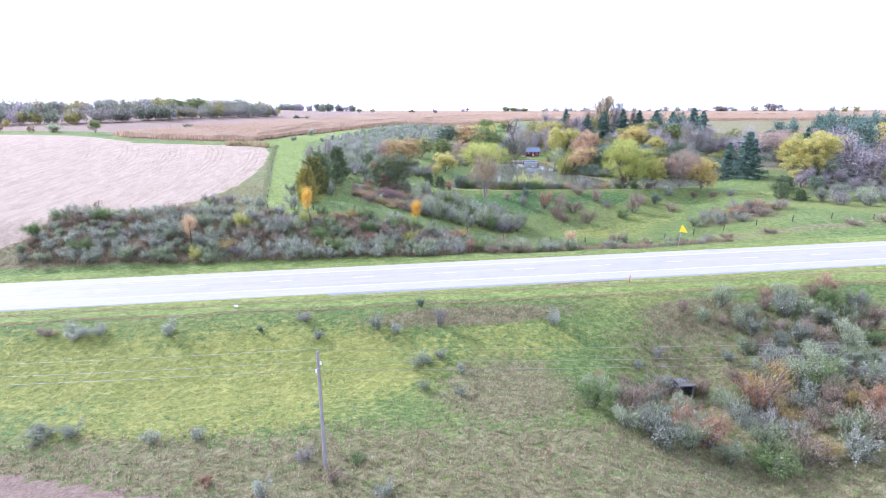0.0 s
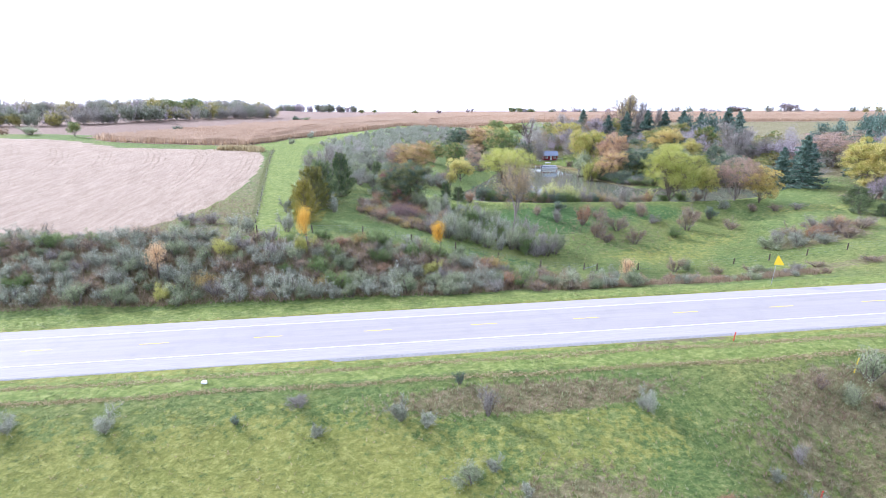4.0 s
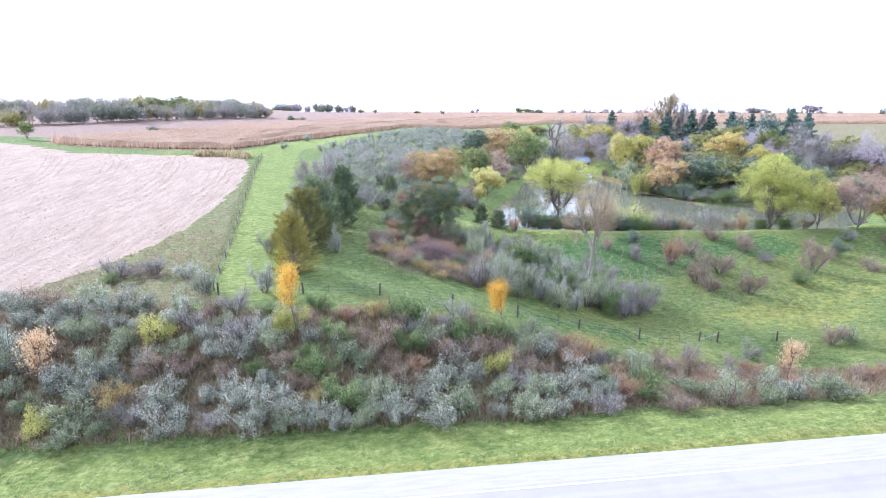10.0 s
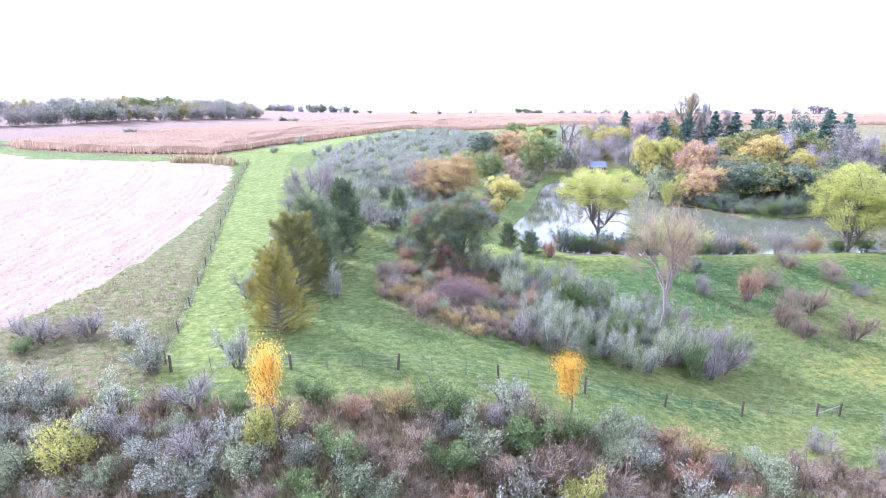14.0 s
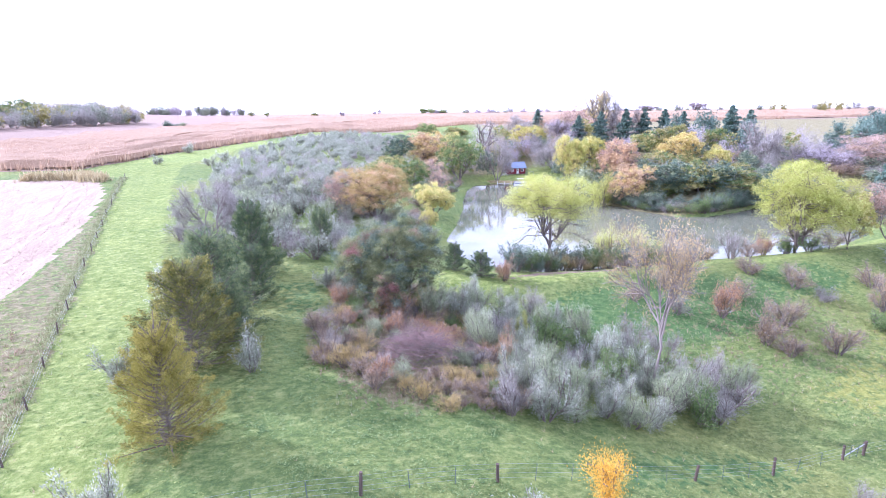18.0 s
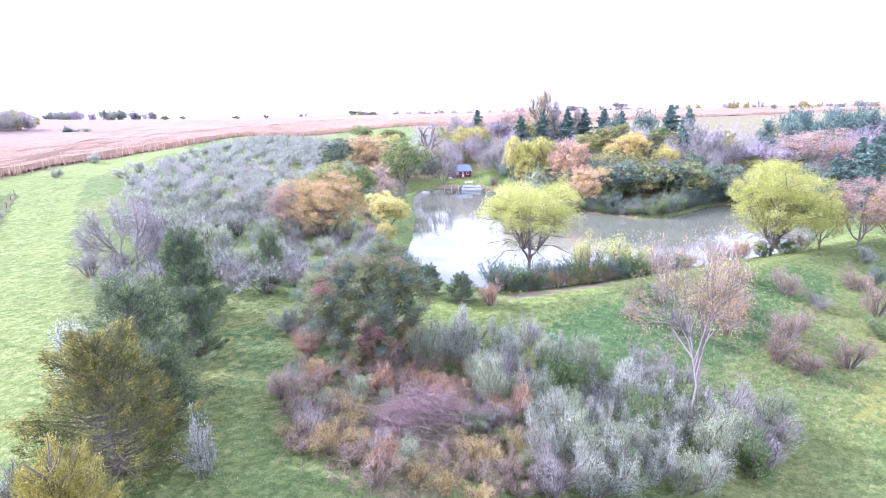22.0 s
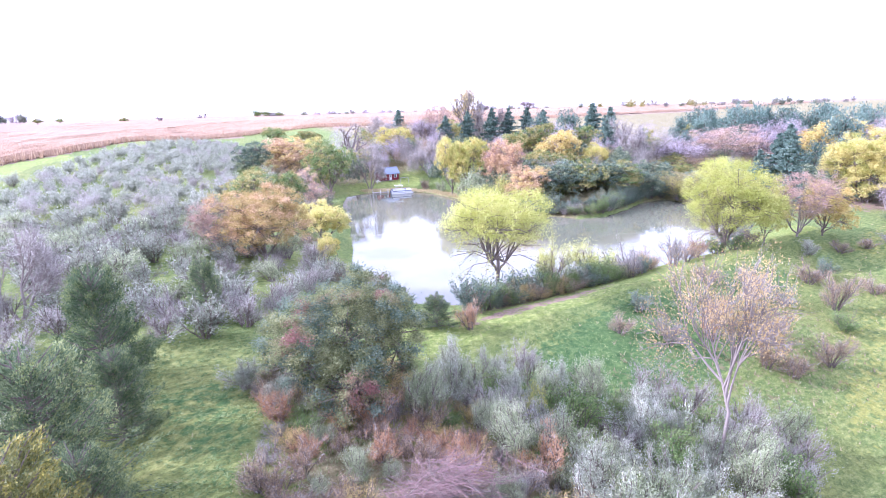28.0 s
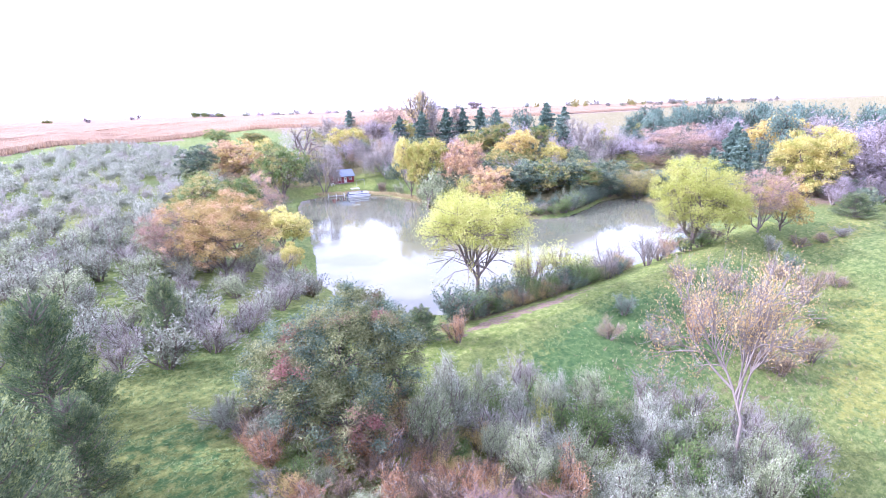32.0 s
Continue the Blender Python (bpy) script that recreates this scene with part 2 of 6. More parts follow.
def upland(x, y):
    rise = 5.0 + 0.047 * (np.minimum(y, 330) - 104) + 0.02 * np.clip(y - 330, 0, 260) + 0.05 * np.clip(-37 - x, 0, 90) * ease(90, 200, y)
    return rise - 0.03 * np.clip(-150 - x, 0, 300) * ease(250, 500, y)


def north_land(x, y):
    middle = 30 + 0.12 * np.clip(y - 104, -30, 150)
    bed = np.where(y < 138, -3.8 + 0.02 * (y - 104), -1.0) + 0.2 * np.clip(y - 232, 0, 25) + 0.075 * np.clip(y - 257, 0, 200)
    west = mix(bed, upland(x, y), ease(0, 1, (middle + 2 - x) / 50))
    east_up = 3.4 + 0.052 * np.clip(y - 135, -20, 330)
    east = mix(bed, east_up, ease(0, 1, (x - middle - 12) / 46))
    z = np.where(x < middle, west, east)
    # the dam that holds the pond
    off = y - (139.0 - 0.02 * x)
    dam = 3.5 - 0.31 * np.clip(-off - 2.5, 0, 60) - 0.4 * np.clip(off - 3, 0, 60)
    dam -= 0.2 * np.clip(2 - x, 0, 40) + 0.2 * np.clip(x - 84, 0, 40)
    k = 0.8
    z = np.maximum(z, dam) + k * np.exp(-np.abs(z - dam) / k) * 0.35
    # the pond and its banks
    d = shore_distance(x, y)
    bank = POND_Z + 0.25 * np.clip(d, -8, 0) + np.clip(0.35 * d, 0, 0.5)
    return np.where(d < 0, np.minimum(bank, z), mix(np.maximum(bank, np.minimum(z, bank + 0.3)), z, ease(0, 9, d)))


def south_land(x, y):
    fall = -4.6 * ease(0, 1, (66 - y) / 17) - 0.03 * np.clip(48 - y, 0, 60)
    draw = -3.2 * np.exp(-(((x - 29) / 9) ** 2)) * ease(60, 47, y)
    z = road_z(np.clip(x, -50, 60)) * 0.6 + fall + draw
    notch = (np.abs(x - 28.5) < 1.1) & (y > 40) & (y < 47.2)
    return np.where(notch, np.minimum(z, -7.7), z)


def land(x, y):
    """Height of the ground."""
    x, y = np.asarray(x, float), np.asarray(y, float)
    off = y - road_y(x)
    verge = road_z(x) - 0.12 - 0.05 * np.clip(np.abs(off) - 6, 0, 6)
    north = mix(verge, north_land(x, y), ease(8.5, 27, off))
    south = mix(verge, south_land(x, y), ease(6.5, 14, -off))
    z = np.where(off > 0, north, south)
    away = np.hypot(x - 20, y - 130)
    far = mix(z, 20.5, ease(450, 900, away) * (y > 74)) if np.ndim(z) == 0 else np.where(y > 74, mix(z, 20.5, ease(450, 900, away)), z)
    rough = 0.12 * np.sin(x * 0.31 + 1.3 * np.sin(y * 0.17)) * np.sin(y * 0.27 + 0.8 * np.sin(x * 0.21)) + 0.05 * np.sin(x * 1.1 + y * 0.7) * np.sin(y * 1.3 - x * 0.4)
    return far + rough * ease(6.4, 9, np.abs(off)) * ease(0, 3, np.abs(shore_distance(x, y)))


# ---- building blocks ----
def mesh_of(name, verts, faces, material, smooth=False):
    me = bpy.data.meshes.new(name)
    me.from_pydata(verts if isinstance(verts, list) else verts.tolist(), [], faces if isinstance(faces, list) else faces.tolist())
    for one in material if isinstance(material, (list, tuple)) else (material,):
        me.materials.append(one)
    if smooth:
        me.polygons.foreach_set("use_smooth", [True] * len(me.polygons))
    me.update()
    return me


def child(name, data, parent, label=""):
    ob = new(name, data)
    ob.parent = parent
    return tagged(ob, label)


def part(name, bm, material, parent, label=""):
    me = bpy.data.meshes.new(name)
    bm.to_mesh(me)
    bm.free()
    me.materials.append(material)
    return child(name, me, parent, label)


def inside(poly, x, y):
    """Whether places lie in a polygon of the plan."""
    got = np.zeros(np.shape(x), bool)
    for (ax, ay), (bx, by) in zip(poly, poly[1:] + poly[:1]):
        if ay != by:
            got ^= ((ay > y) != (by > y)) & (x < ax + (y - ay) / (by - ay) * (bx - ax))
    return got


def z_at(x, y):
    return float(land(x, y))


# ---- ground ----
STUBBLE = [(-150, 60), (-72, 92), (-50, 101.5), (-47.8, 107.5), (-44.6, 114), (-41.5, 124.5), (-40, 141), (-42.2, 170), (-45.8, 195), (-49.7, 207), (-58, 213), (-72, 209), (-95, 206.5), (-117, 219), (-150, 226), (-420, 215), (-420, 60)]
CORN_EDGE = [(-900, 262), (-300, 252), (-150, 241), (-121, 238), (-108, 221), (-96, 218.5), (-75, 221), (-60, 224), (-53, 238), (-48, 254), (-36, 274), (-20, 297), (0, 330), (40, 378), (70, 392), (110, 385), (150, 372), (220, 380), (330, 380), (900, 400)]
BELT = [(-66, 94), (-50, 101.5), (-44.6, 114), (-41.5, 124.5), (-40, 141), (-42.2, 170), (-46, 204), (-45.2, 206), (-40.4, 174), (-35.0, 144), (-31.4, 123), (-28.6, 104), (-30, 99)]
STRIP = [(-28.5, 103), (-21.5, 103), (-25, 130), (-29, 156), (-35, 200), (-38, 232), (-24, 275), (-12, 292), (-20, 297), (-36, 274), (-48, 254), (-56, 232), (-52, 215), (-46, 213), (-42, 185), (-37, 155), (-34.5, 140)]


def axis_steps(lo, hi, fine, far_lo, far_hi):
    steps = list(np.arange(lo, hi + fine / 2, fine))
    gap, v = fine, hi
    while v < far_hi:
        gap *= 1.13
        v += gap
        steps.append(v)
    gap, v = fine, lo
    while v > far_lo:
        gap *= 1.13
        v -= gap
        steps.insert(0, v)
    return np.array(steps)


def covers(x, y):
    """What grows where: stubble, corn, mown grass, weeds, dry grass, bare earth and lush grass with painted shade, each
    from 0 to 1.
    """
    o = y - road_y(x)
    stub = inside(STUBBLE, x, y).astype(float)
    corn = (y > np.interp(x, [p[0] for p in CORN_EDGE], [p[1] for p in CORN_EDGE])).astype(float)
    lawn = inside(STRIP, x, y).astype(float)
    lawn = np.maximum(lawn, ((np.abs(y - (139.2 - 0.02 * x)) < 3.2) & (x > 2) & (x < 84)).astype(float))
    lawn = np.maximum(lawn, ((np.hypot(x - 62, y - 247) < 12) & (y > 236)).astype(float))
    lawn = np.maximum(lawn, ((np.abs(o) > 6) & (np.abs(o) < 11)).astype(float) * 0.75)
    weeds = np.zeros(len(x))
    blob = lambda cx, cy, rx, ry, top: top * np.clip(1.6 - np.hypot((x - cx) / rx, (y - cy) / ry), 0, 1)  # noqa: E731
    bank = ease(11, 14, o) * ease(29, 23, o + 0.12 * np.clip(x - 10, 0, 80)) * ease(52, 34, x)
    for more in (0.8 * bank, 0.62 * ease(47, 39, y + 0.05 * x) * (y > -300), 0.56 * ease(12, 30, x) * ease(62, 55, y) * (y > 0), blob(8, 47, 8, 6.5, 0.66), blob(6, 60.2, 13, 1.6, 0.85), blob(24, 67, 6, 0.7, 0.8), blob(36, 58, 8, 3, 0.9), blob(0.5, 118, 8, 6, 0.75), blob(-6, 119, 5, 7, 0.85), blob(78, 180, 14, 6, 0.9), blob(92, 184, 14, 6, 0.9), blob(68, 196, 4, 22, 0.8), blob(58, 262, 24, 12, 0.8), blob(20, 141.5, 12, 1.5, 0.6), blob(-42, 109, 8, 5, 0.6), blob(38, 91, 26, 4.0, 0.75), blob(74, 92, 30, 2.0, 0.6), blob(74, 107, 10, 4, 0.8), blob(34, 122, 22, 9, 0.38), 0.72 * ease(84, 104, x) * ease(150, 168, y), 0.3 * ease(64, 76, x) * ease(250, 262, y), blob(160, 150, 40, 30, 0.7)):
        weeds = np.maximum(weeds, more)
    weeds = np.maximum(weeds, 0.56 * inside(BELT, x, y))
    dry = np.maximum.reduce([blob(46, 112, 13, 5, 0.55), blob(57, 117, 11, 5, 0.5), blob(88, 126, 14, 4, 0.5), blob(-18, 53, 24, 8, 0.68), blob(-44, 55, 20, 7, 0.66), blob(-24, 46, 20, 5, 0.6), blob(10, 56, 12, 4, 0.5), 0.62 * ease(8.6, 6.8, np.abs(o)) * (y > 60)])
    earth = (y < 35.2 - 0.33 * (x + 23)).astype(float)
    earth = np.maximum(earth, blob(118, 137, 14, 6, 0.6))
    earth = np.maximum(earth, blob(24, 138.6, 12, 1.3, 0.6))
    # deep green also paints the dam slope's shade and the bush clump's shadow
    lush_shade = np.maximum.reduce([blob(30, 128, 17, 5.5, 0.9), blob(14, 105, 13, 2.6, 0.5), blob(52, 130, 10, 4, 0.6), blob(-12.5, 133, 3, 8, 0.5), blob(22, 68, 22, 2.2, 0.5)])
    lush_shade = np.where((y > 100) & (np.abs(y - (139.2 - 0.02 * x)) < 3.4), 0, lush_shade)
    return stub, corn, lawn, weeds, dry, earth, lush_shade


def build_ground():
    xs, ys = axis_steps(-75, 120, 1.0, -3500, 3500), axis_steps(28, 250, 1.0, -2500, 4200)
    gx, gy = np.meshgrid(xs, ys)
    gz = land(gx, gy)
    off = gy - road_y(gx)
    gz = np.where(np.abs(off) < 6.2, gz - 0.25, gz)
    nx, ny = len(xs), len(ys)
    idx = np.arange(nx * ny).reshape(ny, nx)
    faces = np.stack([idx[:-1, :-1], idx[:-1, 1:], idx[1:, 1:], idx[1:, :-1]], -1).reshape(-1, 4)
    me = mesh_of("ground", np.stack([gx, gy, gz], -1).reshape(-1, 3), faces, GROUND, True)
    x, y = gx.ravel(), gy.ravel()
    stub, corn, lawn, weeds, dry, earth, lush_shade = covers(x, y)
    for name, channels in (("cover", (stub, weeds, dry)), ("cover_more", (lawn, np.maximum(earth, corn * 0.9), lush_shade))):
        layer = me.color_attributes.new(name, "FLOAT_COLOR", "POINT")
        layer.data.foreach_set("color", np.stack([*channels, np.ones(len(x))], -1).astype(np.float32).ravel())
    tagged(new("ground", me), "rolling farmland of grass, weeds, stubble and bare soil", "ground", kind="structure")


build_ground()


def strip_mesh(name, lo, hi, material, lift, x0=-600, x1=700, step=4.0):
    xs = np.arange(x0, x1 + step, step)
    verts, faces = [], []
    for x in xs:
        c, z = road_y(x), float(road_z(x)) + lift
        crown = lambda v: -0.02 * abs(v)  # noqa: E731
        verts += [(x, c + lo, z + crown(lo)), (x, c + hi, z + crown(hi))]
    for i in range(len(xs) - 1):
        faces.append((2 * i, 2 * i + 2, 2 * i + 3, 2 * i + 1))
    return mesh_of(name, verts, faces, material)


def build_road():
    xs = np.arange(-600, 701, 5.0)
    cross = [(-6.6, -0.5), (-6.2, -0.06), (-3.9, 0.0), (0, 0.08), (3.9, 0.0), (6.2, -0.06), (6.6, -0.5)]
    verts, faces = [], []
    for x in xs:
        verts += [(x, road_y(x) + o, float(road_z(x)) + h) for o, h in cross]
    n = len(cross)
    for i in range(len(xs) - 1):
        faces += [(i * n + j, (i + 1) * n + j, (i + 1) * n + j + 1, i * n + j + 1) for j in range(n - 1)]
    me = mesh_of("road", verts, faces, [ASPHALT, GRAVEL, SHOULDER])
    for i, p in enumerate(me.polygons):
        p.material_index = 1 if i % (n - 1) in (0, n - 2) else 2 if i % (n - 1) in (1, n - 3) else 0
    road = tagged(new("road", me), "two-lane highway of pale worn asphalt with paved shoulders", "road", kind="structure")
    for name, at in (("edge_line", -3.62), ("edge_line", 3.62)):
        verts, faces = [], []
        for x in xs:
            z = float(road_z(x)) + 0.012
            verts += [(x, road_y(x) + at - 0.07, z), (x, road_y(x) + at + 0.07, z)]
        for i in range(len(xs) - 1):
            faces.append((2 * i, 2 * i + 2, 2 * i + 3, 2 * i + 1))
        child(name, mesh_of(name, verts, faces, WHITE_PAINT), road, "solid white edge line")
    dash = mesh_of("centre_dash", [(-1.55, -0.06, 0), (1.55, -0.06, 0), (1.55, 0.06, 0), (-1.55, 0.06, 0)], [(0, 1, 2, 3)], YELLOW_PAINT)
    for i in range(-10, 14):
        x = -8.0 + 12.19 * i
        ob = child("centre_dash", dash, road)
        ob.matrix_basis = pose(x, road_y(x) - 0.05, float(road_z(x)) + 0.092, 0, -math.degrees(math.atan(0.02)), -0.46)


build_road()


def build_pond():
    """A sheet at the water's level, wider than the shore, so that the banks cut its edge."""
    cx, cy = 50, 180
    verts = [(cx, cy, POND_Z)]
    for x, y in SHORE:
        d = math.hypot(x - cx, y - cy)
        verts.append((x + (x - cx) / d * 1.2, y + (y - cy) / d * 1.2, POND_Z))
    me = bpy.data.meshes.new("water")
    bm = bmesh.new()
    bm.faces.new([bm.verts.new(v) for v in verts[1:]])
    bmesh.ops.triangulate(bm, faces=bm.faces[:])
    bm.normal_update()
    for face in bm.faces:
        if face.normal.z < 0:
            face.normal_flip()
    bm.to_mesh(me)
    bm.free()
    me.materials.append(WATER)
    tagged(new("water", me), "still farm pond with murky green water mirroring the sky", "pond", kind="structure")


build_pond()


# ---- plants: how they are made ----
BARK = plain("grey_brown_bark", (0.10, 0.08, 0.065), (0.24, 0.20, 0.17), 5.0, 0.95, 0.6, stretch=(1, 1, 0.3))
PALE_BARK = plain("pale_bark", (0.16, 0.135, 0.115), (0.29, 0.25, 0.215), 5.0, 0.95, 0.5, stretch=(1, 1, 0.3))
LEAVES = {
    "silver": leafy("silver_leaves", (0.11, 0.135, 0.08), (0.32, 0.345, 0.24), (0.68, 0.70, 0.58), 0.4),
    "grey_silver": leafy("grey_silver_leaves", (0.10, 0.12, 0.075), (0.27, 0.29, 0.205), (0.55, 0.57, 0.46), 0.4),
    "silver_green": leafy("silver_green_leaves", (0.10, 0.135, 0.06), (0.29, 0.335, 0.18), (0.62, 0.65, 0.44), 0.4),
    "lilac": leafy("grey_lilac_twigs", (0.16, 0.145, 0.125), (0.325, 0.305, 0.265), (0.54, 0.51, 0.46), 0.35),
    "brown": leafy("dry_brown_leaves", (0.13, 0.09, 0.055), (0.33, 0.24, 0.15), (0.56, 0.44, 0.29), 0.4),
    "rust": leafy("rust_leaves", (0.20, 0.095, 0.05), (0.42, 0.245, 0.13), (0.60, 0.42, 0.25), 0.4),
    "russet": leafy("russet_tree_leaves", (0.27, 0.17, 0.09), (0.53, 0.37, 0.21), (0.72, 0.56, 0.35), 0.4),
    "green": leafy("green_leaves", (0.06, 0.11, 0.035), (0.16, 0.235, 0.075), (0.36, 0.42, 0.17), 0.4),
    "dark": leafy("dark_green_leaves", (0.055, 0.095, 0.065), (0.145, 0.20, 0.135), (0.32, 0.38, 0.27), 0.4),
    "olive_tree": leafy("olive_yellow_leaves", (0.16, 0.15, 0.05), (0.35, 0.32, 0.11), (0.54, 0.48, 0.20), 0.4),
    "willow": leafy("willow_leaves", (0.27, 0.30, 0.06), (0.50, 0.52, 0.13), (0.74, 0.73, 0.30), 0.45),
    "yellow": leafy("yellow_leaves", (0.35, 0.29, 0.08), (0.60, 0.52, 0.16), (0.80, 0.73, 0.33), 0.45),
    "yellow_green": leafy("yellow_green_leaves", (0.24, 0.26, 0.06), (0.45, 0.45, 0.12), (0.66, 0.62, 0.22), 0.4),
    "gold": leafy("gold_leaves", (0.34, 0.25, 0.08), (0.58, 0.45, 0.15), (0.76, 0.64, 0.29), 0.4),
    "orange": leafy("orange_leaves", (0.38, 0.24, 0.12), (0.63, 0.44, 0.24), (0.80, 0.64, 0.40), 0.4),
    "ochre": leafy("ochre_and_green_leaves", (0.22, 0.17, 0.06), (0.47, 0.36, 0.13), (0.66, 0.53, 0.24), 0.4, stray=(0.44, 0.29, 0.17)),
    "bright": leafy("bright_orange_leaves", (0.48, 0.27, 0.03), (0.78, 0.48, 0.06), (0.90, 0.66, 0.16), 0.45),
    "pink": leafy("pale_pink_leaves", (0.25, 0.16, 0.125), (0.43, 0.30, 0.235), (0.58, 0.44, 0.35), 0.35),
    # purple-grey twigs, lightened in colour for the haze over the far wood
    "purple": leafy("haze_paled_purple_twigs", (0.23, 0.19, 0.20), (0.41, 0.355, 0.37), (0.60, 0.54, 0.56), 0.4),
    "twigs": leafy("grey_twigs", (0.19, 0.16, 0.145), (0.35, 0.325, 0.285), (0.58, 0.54, 0.48), 0.15),
    "cedar": leafy("cedar_sprays", (0.03, 0.06, 0.03), (0.105, 0.155, 0.075), (0.27, 0.33, 0.165), 0.35),
    "cedar_olive": leafy("bronzed_cedar_sprays", (0.12, 0.11, 0.02), (0.31, 0.28, 0.06), (0.56, 0.48, 0.13), 0.35),
    "cedar_mid": leafy("part_bronzed_cedar_sprays", (0.05, 0.065, 0.02), (0.17, 0.18, 0.055), (0.37, 0.35, 0.12), 0.35),
    "cedar_tip": leafy("yellowish_cedar_tips", (0.10, 0.135, 0.045), (0.225, 0.275, 0.105), (0.42, 0.45, 0.20), 0.4),
    "pine": leafy("pine_needles", (0.05, 0.095, 0.075), (0.135, 0.21, 0.16), (0.28, 0.38, 0.30), 0.35),
    "mixed": leafy("green_leaves_turning_red", (0.07, 0.10, 0.04), (0.21, 0.235, 0.10), (0.43, 0.43, 0.21), 0.4, stray=(0.36, 0.11, 0.15)),
    "sparse": leafy("few_tan_leaves", (0.32, 0.22, 0.08), (0.54, 0.40, 0.17), (0.72, 0.57, 0.29), 0.4),
}


def unit(v):
    return v / (np.linalg.norm(v, axis=-1, keepdims=True) + 1e-9)


def cards(rng, centres, length, width, lean=None, lean_by=0.0):
    """Pointed leaves, each a triangle from its broad root to its tip."""
    n = len(centres)
    along = unit(rng.normal(size=(n, 3)))
    if lean is not None:
        along = unit(along * (1 - lean_by) + lean * lean_by)
    across = unit(np.cross(along, unit(rng.normal(size=(n, 3)))))
    ln = (length * rng.uniform(0.6, 1.3, n))[:, None]
    wd = (width * rng.uniform(0.6, 1.3, n))[:, None]
    v = np.stack([centres - along * ln / 2 + across * wd / 2, centres + along * ln / 2, centres - along * ln / 2 - across * wd / 2], 1).reshape(-1, 3)
    return v, np.arange(3 * n).reshape(n, 3)


def wood_mesh(name, limbs, material, sides=5):
    verts, faces = [], []
    most, full = max(r[0] for _, r in limbs), sides
    for pts, radii in limbs:
        first = len(verts)
        sides = full if radii[0] > 0.3 * most else 3
        for k, (p, r) in enumerate(zip(pts, radii)):
            d = unit(pts[min(k + 1, len(pts) - 1)] - pts[max(k - 1, 0)])
            a = unit(np.cross(d, (0.3, 0.9, 0.2)))
            b = np.cross(d, a)
            verts += [tuple(p + r * (a * math.cos(q * math.tau / sides) + b * math.sin(q * math.tau / sides))) for q in range(sides)]
        for k in range(len(pts) - 1):
            for q in range(sides):
                u, v = first + k * sides, first + (k + 1) * sides
                faces.append((u + q, u + (q + 1) % sides, v + (q + 1) % sides, v + q))
    return mesh_of(name, verts, faces, material, True)


def sprout(rng, at, way, length, radius, depth, spec, limbs, tips):
    pts, p, d = [at], at, way
    for _ in range(3):
        d = unit(d + rng.normal(size=3) * spec["wander"] + np.array((0, 0, spec["lift"])))
        p = p + d * length / 3
        pts.append(p)
    limbs.append((pts, [radius, radius * 0.85, radius * 0.7, radius * 0.5]))
    if depth == 0:
        tips += [(q, d) for q in pts[1:]]
        return
    for k in range(spec["kids"]):
        u = spec["from"] + (1 - spec["from"]) * (k + rng.uniform(0.2, 1)) / spec["kids"]
        base = pts[min(int(u * 3), 2)] + (pts[min(int(u * 3) + 1, 3)] - pts[min(int(u * 3), 2)]) * (u * 3 - min(int(u * 3), 2))
        side = unit(np.cross(d, unit(rng.normal(size=3))))
        turn = radians(spec["angle"] * rng.uniform(0.6, 1.3))
        sprout(rng, base, unit(d * math.cos(turn) + side * math.sin(turn)), length * spec["shrink"] * rng.uniform(0.75, 1.2), radius * 0.55, depth - 1, spec, limbs, tips)
    sprout(rng, pts[3], d, length * spec["shrink"] * 0.8, radius * 0.5, depth - 1, spec, limbs, tips)


